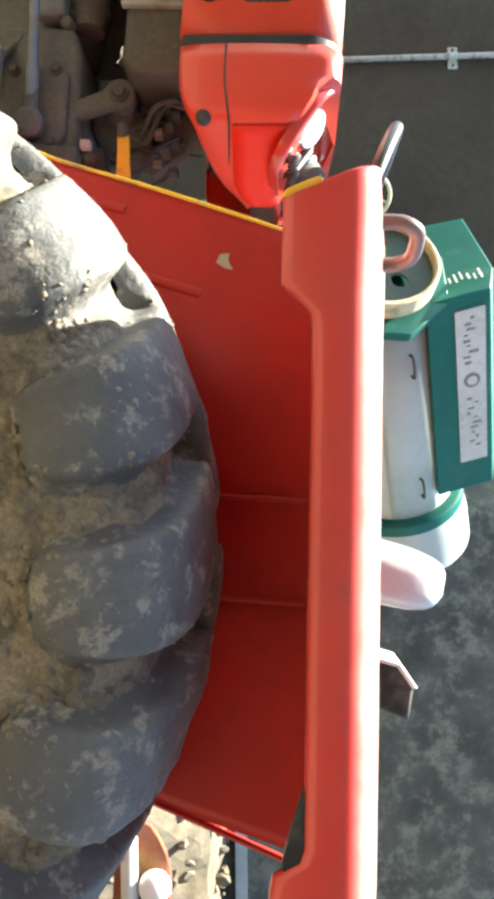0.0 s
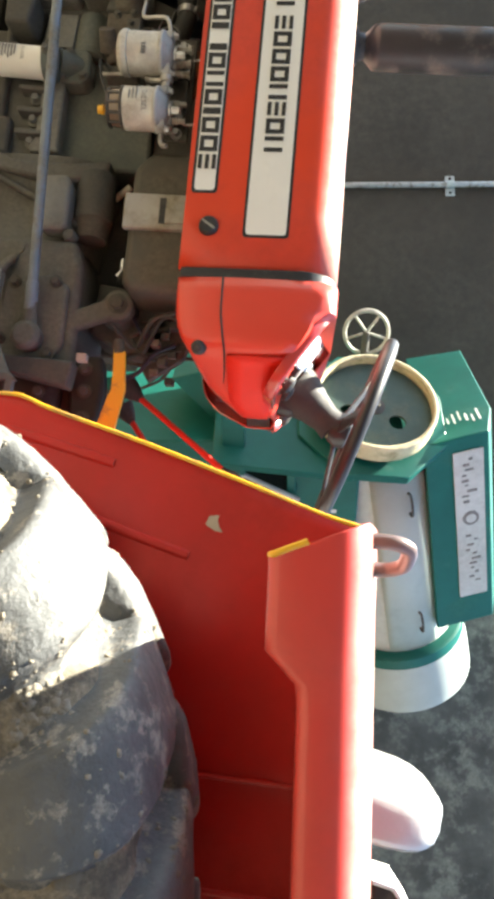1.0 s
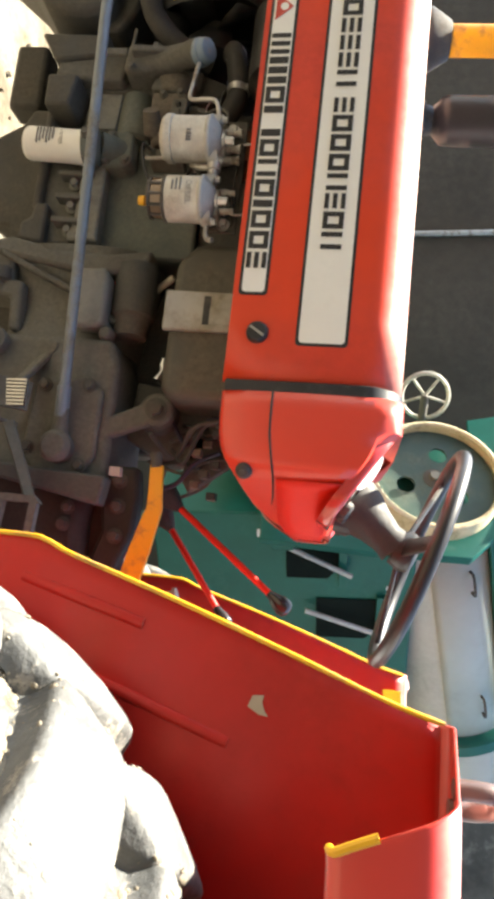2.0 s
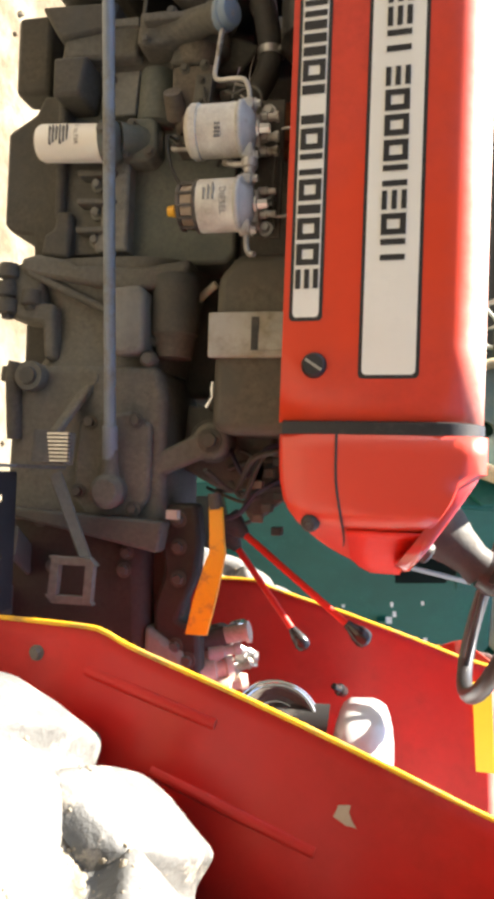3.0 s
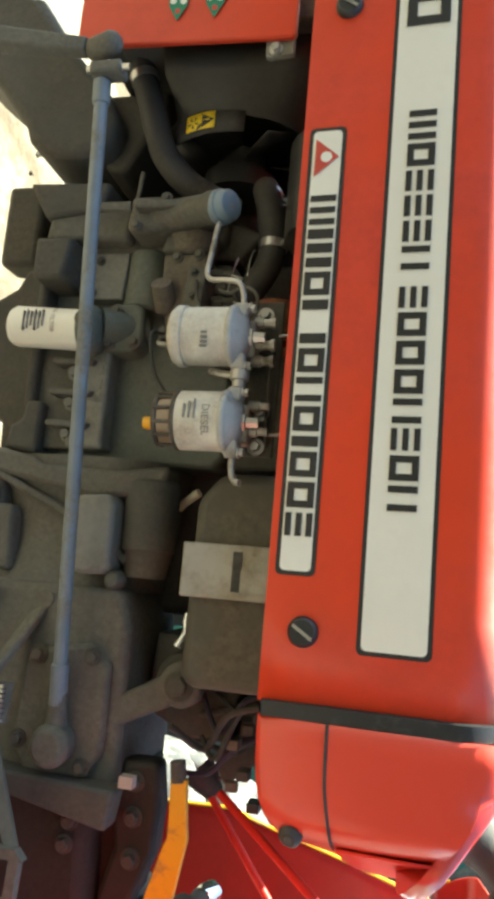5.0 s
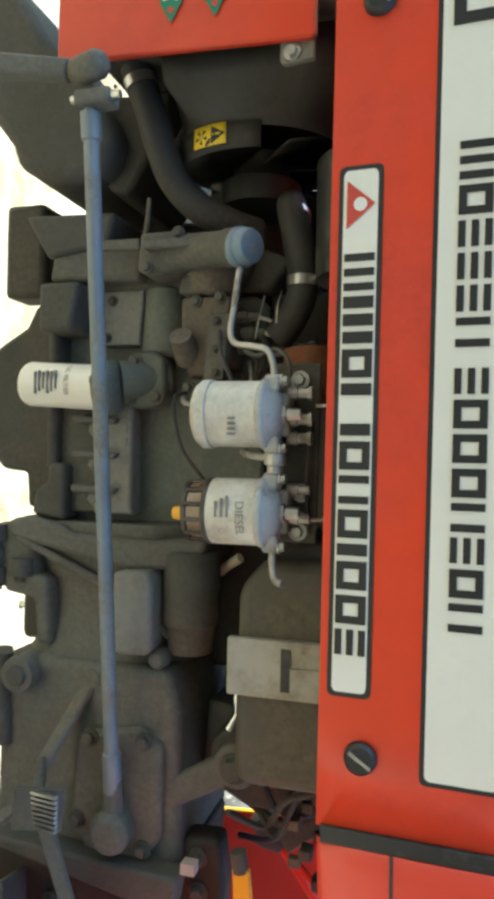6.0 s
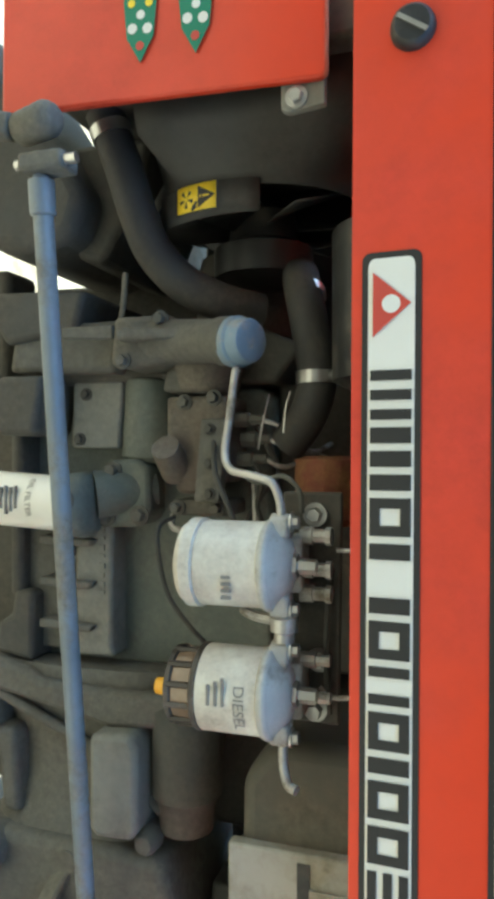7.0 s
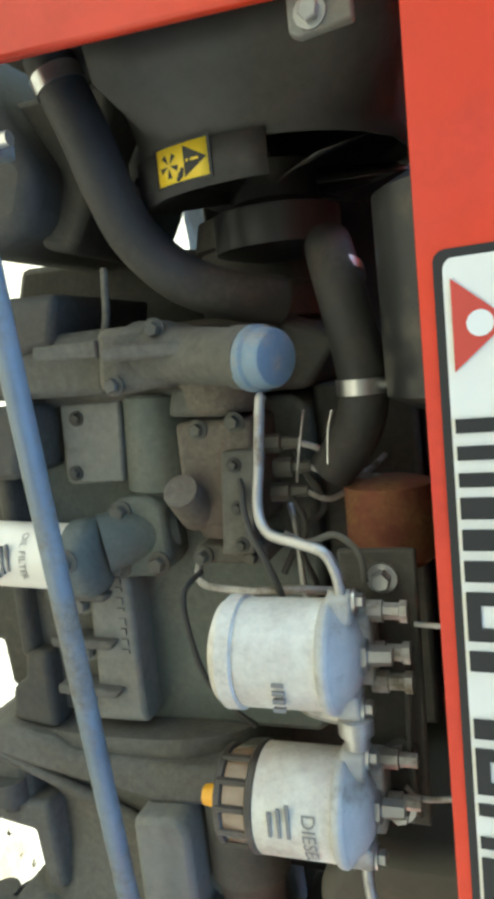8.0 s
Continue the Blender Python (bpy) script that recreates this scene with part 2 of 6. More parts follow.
def smooth_path(points, steps=8):
    pts = [Vector(p) for p in points]
    pts = [2 * pts[0] - pts[1], *pts, 2 * pts[-1] - pts[-2]]
    out = []
    for a, b, c, d in zip(pts, pts[1:], pts[2:], pts[3:]):
        for k in range(steps):
            t = k / steps
            out.append(0.5 * ((2 * b) + (c - a) * t + (2 * a - 5 * b + 4 * c - d) * t * t + (3 * b - a - 3 * c + d) * t ** 3))
    return [*out, pts[-2]]


def tube(points, r, segs=12, steps=8, bm=None, radii=None):
    """A round bar or hose along a smooth line."""
    bm = bm or bmesh.new()
    path = smooth_path(points, steps)
    u = None
    rings = []
    for i, p in enumerate(path):
        w = (path[min(i + 1, len(path) - 1)] - path[max(i - 1, 0)]).normalized()
        u = frame_of(w)[0] if u is None else (u - w * u.dot(w)).normalized()
        v = w.cross(u)
        rr = r if radii is None else float(np.interp(i / (len(path) - 1), np.linspace(0, 1, len(radii)), radii))
        rings.append([bm.verts.new(p + (u * math.cos(a) + v * math.sin(a)) * rr) for a in (2 * math.pi * k / segs for k in range(segs))])
    for a, b in zip(rings, rings[1:]):
        for k in range(segs):
            bm.faces.new((a[k], a[(k + 1) % segs], b[(k + 1) % segs], b[k]))
    bm.faces.new(rings[0])
    bm.faces.new(rings[-1][::-1])
    return bm


def loft(rings, closed=True, caps=True, bm=None):
    bm = bm or bmesh.new()
    vs = [[bm.verts.new(p) for p in ring] for ring in rings]
    k = len(rings[0])
    for a, b in zip(vs, vs[1:]):
        for i in range(k if closed else k - 1):
            bm.faces.new((a[i], a[(i + 1) % k], b[(i + 1) % k], b[i]))
    if caps and closed:
        bm.faces.new(vs[0])
        bm.faces.new(vs[-1][::-1])
    return bm


def hexbolt(at, way, r=0.009, h=0.008, bm=None):
    bm = bm or bmesh.new()
    at, way = Vector(at), Vector(way).normalized()
    turned(at, at + way * h * 0.35, ((0, r * 1.5), (1, r * 1.5)), 14, bm)
    turned(at + way * h * 0.35, at + way * h * 1.35, ((0, r), (0.85, r), (1, r * 0.85)), 6, bm)
    return bm


def round_rect(w, h, r, k=4):
    """Corner points of a rounded rectangle, centred."""
    out = []
    for cx, cz, a0 in ((w / 2 - r, h / 2 - r, 0), (-w / 2 + r, h / 2 - r, 90), (-w / 2 + r, -h / 2 + r, 180), (w / 2 - r, -h / 2 + r, 270)):
        for i in range(k + 1):
            a = radians(a0 + 90 * i / k)
            out.append((cx + r * math.cos(a), cz + r * math.sin(a)))
    return out


# ---- the yard: ground, wall ----
def ground_height(x, y):
    p = Vector((x * 1.1, y * 1.1, 3.0))
    return 0.03 * noise.noise(p) + 0.012 * noise.noise(p * 4.3) - 0.012


def make_ground():
    bm = bmesh.new()
    xs = [-400, -120, -40, -15, -8] + [-6 + 0.12 * i for i in range(101)] + [8, 15, 40, 120, 400]
    ys = [-400, -120, -40, -15, -6] + [-3 + 0.12 * i for i in range(91)] + [10, 20, 60, 150, 400]
    grid = [[bm.verts.new((x, y, ground_height(x, y) if abs(x) < 7 and -4 < y < 9 else 0)) for y in ys] for x in xs]
    for a, b in zip(grid, grid[1:]):
        for i in range(len(ys) - 1):
            bm.faces.new((a[i], b[i], b[i + 1], a[i + 1]))
    ob = mesh_object("ground", bm, SAND)
    return tagged(ob, "dry sandy earth, pale in the sun, with clods", "ground", kind="structure")


ground = make_ground()


def make_clods():
    """Loose lumps of earth and stones strewn on the ground."""
    bm = bmesh.new()
    rnd = random.Random(4)
    for _ in range(150):
        x, y = rnd.uniform(-3.6, 1.5), rnd.uniform(2.0, 4.9)
        r = rnd.uniform(0.006, 0.03) * (1.7 if rnd.random() < 0.1 else 1)
        m = Matrix.Translation((x, y, ground_height(x, y) + r * 0.3)) @ Euler((rnd.random() * 3, rnd.random() * 3, rnd.random() * 3)).to_matrix().to_4x4() @ Matrix.Diagonal((r, r * rnd.uniform(0.6, 1), r * 0.6, 1))
        bmesh.ops.create_icosphere(bm, subdivisions=1, radius=1, matrix=m)
    return tagged(mesh_object("earth_clods", bm, SAND, smooth=0), "small clods of dry earth and stones on the ground", "clods", kind="stuff")


make_clods()

WALL_Y = 5.25
wall = mesh_object("wall_north", box((-9, WALL_Y, -0.3), (9, WALL_Y + 0.25, 3.5)), WALL)
tagged(wall, "dark stained bare cement wall behind the yard", "wall", kind="structure")
dado = mesh_object("wall_render", box((-0.2, WALL_Y - 0.03, -0.3), (9, WALL_Y, 3.5)), WALL_MOSS)
tagged(dado, "damp mottled grey cement render on the wall", "wall", kind="structure")

# unseen wall added behind the camera to cut the low sky light
back = mesh_object("sky_blocker", box((-14, -2.95, -0.3), (14, -2.7, 5.2)), WALL)
tagged(back, "unseen wall added to block low sky light", "wall", kind="structure")

conduit = thing("conduit_pipe", (-3.165, WALL_Y, 0), "thin galvanised conduit pipe clipped upright to the cement wall", "pipe")
part("pipe", rod((-3.165, WALL_Y - 0.03, 0.0), (-3.165, WALL_Y - 0.03, 3.42), 0.022), PIPE, conduit)
for z in (1.2, 2.87):
    bm = box((-3.245, WALL_Y - 0.012, z - 0.035), (-3.085, WALL_Y, z + 0.035))
    turned((-3.165, WALL_Y - 0.03, z - 0.03), (-3.165, WALL_Y - 0.03, z + 0.03), ((0, 0.028), (1, 0.028)), 16, bm)
    clip = part("clip", bm, GALV, conduit, "pale metal saddle clip")
    for dx in (-0.058, 0.058):
        part("screw", hexbolt((-3.165 + dx, WALL_Y - 0.012, z), (0, -1, 0), 0.008, 0.006), BLACK, clip)

# ---- the tractor ----
YC = 1.70
tractor = thing("tractor", (0, YC, 0), "red farm tractor with dusty grey engine and cream side decals", "tractor")
tractor.rotation_euler = (0, radians(3.7), 0)


def mirror_y(bm):
    """To the far side, which sits a little higher: the tractor leans on uneven ground."""
    bmesh.ops.transform(bm, matrix=Matrix.Translation((0.045, YC, 0.06)) @ Matrix.Diagonal((1, -1, 1, 1)) @ Matrix.Translation((0, -YC, 0)), verts=bm.verts)
    return bm


# -- rear wheels
AXLE = (0.045, 0.725)
TYRE_Y = 0.985


def tyre_profile(side):
    """(radius, y from the middle) from bead to tread middle."""
    return [(0.385, 0.125), (0.43, 0.175), (0.49, 0.198), (0.55, 0.200), (0.605, 0.190), (0.645, 0.168), (0.667, 0.127), (0.677, 0.06), (0.680, 0.0)]


def between(rows, k):
    """Row number k of a table, smoothly in between its rows."""
    i = min(int(k), len(rows) - 2)
    f = k - i
    p = [rows[max(0, min(len(rows) - 1, i + d))] for d in (-1, 0, 1, 2)]
    return [0.5 * (2 * b + (c - a) * f + (2 * a - 5 * b + 4 * c - d) * f * f + (3 * b - a - 3 * c + d) * f ** 3) for a, b, c, d in zip(*p)]


def make_casing(yc):
    prof = tyre_profile(1)
    full = [(r, -y) for r, y in prof] + [(r, y) for r, y in prof[-2::-1]]
    full = [between(full, i / 3) for i in range(3 * (len(full) - 1) + 1)]
    segs = 330
    rings = []
    for i in range(segs + 1):
        a = 2 * math.pi * (i % segs) / segs
        ring = []
        for r, y in full:
            p = Vector((r * math.cos(a), y, r * math.sin(a)))
            clump = max(0.0, noise.noise(p * 26) + 0.10)
            rr = r + 0.005 * noise.noise(p * 9) + 0.011 * clump + 0.0025 * noise.noise(p * 70)
            ring.append((AXLE[0] + rr * math.cos(a), yc + y * (1 + 0.05 * clump), AXLE[1] + rr * math.sin(a)))
        rings.append(ring)
    return loft(rings, closed=False, caps=False)


LUG_SECTION = ((1.34, -0.25), (1.18, 0.0), (1.06, 0.09), (0.97, 0.24), (0.91, 0.46), (0.87, 0.70), (0.83, 0.87), (0.77, 0.97), (0.66, 1.0), (0.33, 1.015))


def make_lugs(yc, count=20, phase=0.0):
    """Slanted tread bars, alternate on the two sides, wrapped down over the shoulders."""
    # stations: radius, y out from middle, height, lead of the bar ahead of its shoulder (m), half width at the foot
    st = [
        (0.536, 0.203, 0.022, 0.002, 0.067),
        (0.562, 0.201, 0.033, -0.002, 0.071),
        (0.602, 0.193, 0.042, -0.004, 0.075),
        (0.637, 0.173, 0.048, 0.004, 0.078),
        (0.658, 0.138, 0.050, 0.022, 0.080),
        (0.670, 0.092, 0.050, 0.046, 0.081),
        (0.677, 0.042, 0.049, 0.073, 0.079),
        (0.680, 0.000, 0.047, 0.096, 0.071),
        (0.680, -0.020, 0.040, 0.105, 0.058),
    ]
    last = len(st) - 1
    steps = 26
    section = [(-w, h) for w, h in LUG_SECTION] + [(0, 1.02)] + [(w, h) for w, h in reversed(LUG_SECTION)]
    bm = bmesh.new()
    for side in (-1, 1):
        for n in range(count):
            th = 2 * math.pi * (n + (0.5 if side > 0 else 0)) / count + phase
            rings = []
            for k in range(steps + 1):
                u = last * k / steps
                r, y, h, slant, wb = between(st, u)
                a, b = between(st, max(u - 0.4, 0)), between(st, min(u + 0.4, last))
                t = Vector((b[0] - a[0], b[1] - a[1])).normalized()
                nr, ny = -t.y, t.x
                if nr < -0.3 or (u < 3 and ny < 0):
                    nr, ny = -nr, -ny
                # rounded off at the foot of the shoulder and at the nose
                e = min(1.0, (k + 0.02) / 4.5, (steps - k + 0.03) / 3)
                e = math.sqrt(1 - (1 - e) ** 2)
                ring = []
                for w, hh in section:
                    ang = th + (slant + w * wb * (0.25 + 0.75 * e)) / 0.68
                    hh = h * hh * e ** 0.8 if hh > 0 else h * hh
                    p = Vector((r * math.cos(ang), side * y + n, r * math.sin(ang)))
                    hh += 0.006 * noise.noise(p * 11) + 0.0025 * noise.noise(p * 38)
                    rr, yy = r + nr * hh, y + ny * hh
                    ring.append((AXLE[0] + rr * math.cos(ang), yc + side * yy, AXLE[1] + rr * math.sin(ang)))
                rings.append(ring)
            loft(rings, closed=False, caps=False, bm=bm)
    return bm


def make_mud(surfaces, yc, out):
    """Flat splats of dry mud that cling to the rubber, in patches."""
    rnd = random.Random(17)
    bm = bmesh.new()
    for surface, count, limit, coarse in zip(surfaces, (5200, 1600), (-0.05, 0.12), (1.0, 0.6)):
        surface.normal_update()
        spots = [v for v in surface.verts if v.co.z > 0.8 and (v.co.y - yc) * out > -0.06]
        made = 0
        while made < count:
            v = rnd.choice(spots)
            at = v.co + Vector((rnd.uniform(-1, 1), rnd.uniform(-1, 1), rnd.uniform(-1, 1))) * 0.006
            if noise.noise(at * 15) + 0.6 * noise.noise(at * 48) < limit:
                continue
            made += 1
            away = Vector((at.x - AXLE[0], (at.y - yc) * 3, at.z - AXLE[1]))
            n = v.normal if v.normal.dot(away) > 0 else -v.normal
            u, w, n = frame_of(n)
            at = at - n * (at - v.co).dot(n)
            size = coarse * rnd.choice((0.002, 0.003, 0.0045, 0.007)) * rnd.uniform(0.8, 1.4)
            turn, rim, cap = rnd.uniform(0, 6.3), [], []
            for i in range(6):
                a = turn + i * math.pi / 3
                d = (u * math.cos(a) + w * math.sin(a)) * size * rnd.uniform(0.7, 1.5)
                rim.append(bm.verts.new(at + d - n * 0.002))
                cap.append(bm.verts.new(at + d * 0.62 + n * size * rnd.uniform(0.08, 0.3)))
            for i in range(6):
                bm.faces.new((rim[i], rim[(i + 1) % 6], cap[(i + 1) % 6], cap[i]))
            bm.faces.new(cap)
    return bm


def make_rear_wheel(yc, out):
    casing, lugs = make_casing(yc), make_lugs(yc, phase=radians(17.5))
    mud = make_mud((casing, lugs), yc, out)
    wheel = part("rear_wheel", casing, MUD, tractor, "large lugged rear tyre caked with dry mud", smooth=80)
    part("tread", lugs, TYRE, wheel, "worn grey-black slanted tread lugs dusted with earth", smooth=80)
    tagged(part("mud_crust", mud, CRUST, wheel, "splats and crumbs of dry mud stuck to the tyre", smooth=80), kind="stuff")
    bm = bmesh.new()
    y = yc
    for y0, y1, prof in ((y - 0.13, y + 0.13, ((0, 0.40), (0.04, 0.395), (0.12, 0.36), (0.5, 0.33), (0.88, 0.36), (0.96, 0.395), (1, 0.40))),):
        turned((AXLE[0], y0, AXLE[1]), (AXLE[0], y1, AXLE[1]), prof, 48, bm, caps=False)
    turned((AXLE[0], y + 0.02 * out, AXLE[1]), (AXLE[0], y + 0.06 * out, AXLE[1]), ((0, 0.335), (0.4, 0.33), (0.6, 0.16), (1, 0.12)), 40, bm)
    part("rim", bm, material("pale_grey_rim_paint", (0.5, 0.5, 0.48), 0.5, dirt=DUST, dirt_amount=0.4), wheel, "pale grey steel rim")
    hub = turned((AXLE[0], y + 0.06 * out, AXLE[1]), (AXLE[0], y + 0.14 * out, AXLE[1]), ((0, 0.09), (0.7, 0.08), (1, 0.05)), 24)
    part("hub", hub, CAST, wheel)
    return wheel


make_rear_wheel(TYRE_Y, -1)
make_rear_wheel(2 * YC - TYRE_Y, 1)
part("axle_housing", turned((AXLE[0], 1.16, AXLE[1]), (AXLE[0], 2.24, AXLE[1]), ((0, 0.09), (0.15, 0.11), (0.3, 0.2), (0.7, 0.2), (0.85, 0.11), (1, 0.09)), 28), CAST, tractor)


# -- fenders
def panel_y(z):
    return 1.272 - 0.115 * (z - 0.85)


LIFT = 0.034


def make_fender_panel(flip):
    bm = bmesh.new()
    nx, rows = 44, 34
    vs = {}
    # a grid trimmed to the outline, so that the panel can carry pressed ribs
    def inside_x(z):
        lo = np.interp(z, [0.60, 1.02, 1.06, 1.11, 1.28, 1.47, 1.62, 1.68], [-0.662, -0.662, -0.656, -0.637, -0.587, -0.527, -0.478, -0.462])
        hi = np.interp(z, [0.60, 0.80, 1.10, 1.343, 1.70], [0.10, 0.30, 0.375, 0.445, 0.525])
        return lo, hi
    for j in range(rows + 1):
        z = 0.60 + 1.085 * j / rows
        lo, hi = inside_x(z)
        for i in range(nx + 1):
            s = i / nx
            x = lo + (hi - lo) * s
            y = panel_y(z)
            # upright pressings: a stretch set in between two folds
            y += 0.012 * (np.interp(x, [-0.068, -0.055, 0.10, 0.115], [0, 1, 1, 0]))
            y += 0.003 * noise.noise(Vector((x * 3, z * 3, 5)))
            vs[i, j] = bm.verts.new((x, y, z + LIFT * x * min(1, max(0, (z - 1.42) / 0.22))))
    for j in range(rows):
        for i in range(nx):
            bm.faces.new((vs[i, j], vs[i + 1, j], vs[i + 1, j + 1], vs[i, j + 1]))
    return mirror_y(bm) if flip else bm


def fender_section(x, deep):
    """Across the crown, from the inner panel over to the outer flange."""
    low = 1.565 - 0.036 * deep
    zt = 1.625
    inner = panel_y(1.69)
    pts = [(inner, 1.678)]
    for a in range(0, 91, 15):
        pts.append((inner - 0.016 + 0.016 * math.cos(radians(a)), 1.678 + 0.014 * math.sin(radians(a))))
    for a in range(90, 181, 15):
        pts.append((0.840 + 0.040 * math.cos(radians(a)), zt - 0.025 + 0.040 * math.sin(radians(a))))
    pts += [(0.800, 1.59), (0.800, low + 0.012), (0.804, low + 0.002), (0.812, low)]
    return [(x, y, z + LIFT * x) for y, z in pts]


def front_x(y, z):
    """The crown's front edge runs forward up the flange, then across to the inner panel."""
    if y < 0.85:
        return -0.409 - 0.42 * (z - 1.512)
    return float(np.interp(y, [0.85, 1.0, 1.20], [-0.458, -0.464, -0.466]))


def make_fender_top(flip):
    rings = []
    for s in np.linspace(0, 1, 60):
        x = -0.44 + 0.96 * s
        deep = float(np.interp(x, [-0.310, -0.275, 0.322, 0.343], [1, 0, 0, 1]))
        ring = fender_section(x, deep)
        k = max(0.0, 1 - s * 8)
        rings.append([(px * (1 - k) + front_x(py, pz) * k, py, pz) for px, py, pz in ring])
    bm = loft(rings, closed=False)
    return mirror_y(bm) if flip else bm


def make_fender(flip):
    def m(bm):
        return mirror_y(bm) if flip else bm
    f = part("fender", make_fender_panel(flip), FENDER_SHADED, tractor, "red painted steel rear fender with yellow edging", thick=0.004)
    part("fender_top", make_fender_top(flip), CROWN_LIT, f, "red rounded fender crown with turned-down flange", thick=0.004, smooth=60)
    edge = [(x, panel_y(z), z) for x, z in ((-0.663, 0.86), (-0.663, 1.02), (-0.657, 1.06), (-0.638, 1.11), (-0.588, 1.28), (-0.530, 1.46), (-0.487, 1.585), (-0.465, 1.668))]
    part("yellow_edge", m(tube(edge, 0.0042, 8, 6)), YELLOW, f, "yellow painted front edge")
    part("flange_edge", m(tube([(-0.412, 0.812, 1.516), (-0.413, 0.801, 1.520), (-0.420, 0.7995, 1.535), (-0.429, 0.7995, 1.556)], 0.0042, 8, 4)), YELLOW, f, "yellow painted flange edge")
    # pressed ribs, upright on the panel
    for (xa, za), (xb, zb), r in () if flip else (((-0.600, 1.03), (-0.549, 1.235), 0.010), ((-0.470, 1.14), (-0.402, 1.378), 0.010)):
        part("pressed_rib", m(tube([(xa, panel_y(za) + 0.003, za), ((xa + xb) / 2, panel_y((za + zb) / 2) + 0.001, (za + zb) / 2), (xb, panel_y(zb) + 0.003, zb)], r, 10, 6)), FENDER_SHADED, f)
    for x in (-0.0615, 0.1075):
        part("fold_line", m(tube([(x, panel_y(1.1) + 0.002, 1.1), (x, panel_y(1.35) + 0.002, 1.35), (x, panel_y(1.6) + 0.002, 1.60)], 0.005, 8, 4)), FENDER_SHADED, f)
    for x, z in ((-0.617, 0.946), (-0.502, 1.048)):
        part("bolt", m(hexbolt((x, panel_y(z) - 0.003, z), (0, -1, 0), 0.008, 0.007)), RUSTY, f, "rusty bolt head")
    part("rear_edge", m(tube([(0.30, panel_y(0.80), 0.80), (0.376, panel_y(1.10), 1.10), (0.446, panel_y(1.343), 1.343), (0.52, panel_y(1.60), 1.60)], 0.006, 8, 5)), FENDER_SHADED, f)
    if not flip:
        patch = prism([(-0.470, 1.408), (-0.455, 1.402), (-0.446, 1.418), (-0.444, 1.432), (-0.452, 1.426), (-0.462, 1.422), (-0.472, 1.424)], panel_y(1.415) - 0.0055, panel_y(1.415) - 0.003)
        part("bare_patch", patch, material("chipped_primer", (0.45, 0.36, 0.25), 0.8), f, "chipped patch of bare primer")
        # black patch paints in the shadowed gap below the flange
        part("gap_shade", prism([(0.244, 1.572), (0.318, 1.580), (0.350, 1.582), (0.350, 1.556), (0.324, 1.552), (0.290, 1.560)], 0.804, 0.816), BLACK, f, "black patch painted for the shadowed gap below the flange")
    else:
        part("reflector_tape", m(prism([(-0.425, 1.615), (-0.425, 1.662), (-0.20, 1.676), (-0.20, 1.629)], panel_y(1.60) + 0.0035, panel_y(1.60) + 0.006)), STICKER, f, "yellow reflective tape")
    hp = [(0, 1.640), (0, 1.672), (0.12, 1.690), (0.3, 1.697), (0.7, 1.697), (0.88, 1.690), (1, 1.672), (1, 1.648)]
    g = m(tube([(-0.440 + 0.036 * u, 0.950 + 0.066 * u, z) for u, z in hp], 0.0105, 12, 8))
    part("grab_handle", g, material("brown_bar_paint", (0.16, 0.11, 0.10), 0.35, metal=0.3), f, "bent round-bar grab handle")
    return f


make_fender(False)
make_fender(True)

# -- bonnet
BON = -2.34


def side_y(z):
    return 1.413 - 0.05 * (z - 1.28)


def bonnet_half(w=0.288, lo=1.280, top=1.606, r=0.075):
    """(distance out from the middle, z) from the lower edge up to the middle."""
    lean = -0.05
    pts = [(w - 0.012, lo - 0.001), (w, lo), (w - lean * 0.4 * (top - r - lo), lo + 0.4 * (top - r - lo))]
    ys = w - lean * (top - r - lo)
    pts.append((ys, top - r))
    for a in range(15, 91, 15):
        pts.append((ys - r + r * math.cos(radians(a)), top - r + r * math.sin(radians(a))))
    pts += [(ys - min(r, ys) - 0.3 * max(0, ys - r), top + 0.006), (0.0, top + 0.012)]
    return pts


def skewed(bm):
    """The bonnet rises and stands out a little towards the front."""
    for v in bm.verts:
        d = v.co.x + 1.1
        v.co.z += 0.003 - 0.009 * d
        v.co.y += 0.010 * d
    return bm


def whole(half):
    return [(YC - d, z) for d, z in half] + [(YC + d, z) for d, z in half[-2::-1]]


rings = [[(x, y, z) for y, z in whole(bonnet_half())] for x in np.linspace(BON, -0.984, 12)]
bonnet = part("bonnet", skewed(loft(rings, closed=False)), RED, tractor, "glossy red sheet-metal bonnet", thick=0.004, smooth=50)

# rubber strip between bonnet and dash cowl
strip = []
for x, grow in ((-0.986, 0.001), (-0.984, 0.004), (-0.966, 0.004), (-0.964, 0.001)):
    strip.append([(x, y, z) for y, z in whole([(d + grow, z + (grow if z > 1.5 else 0)) for d, z in bonnet_half(lo=1.288)])])
part("rubber_strip", loft(strip, closed=False), BLACK, bonnet, "black rubber strip along the bonnet joint", thick=0.003)

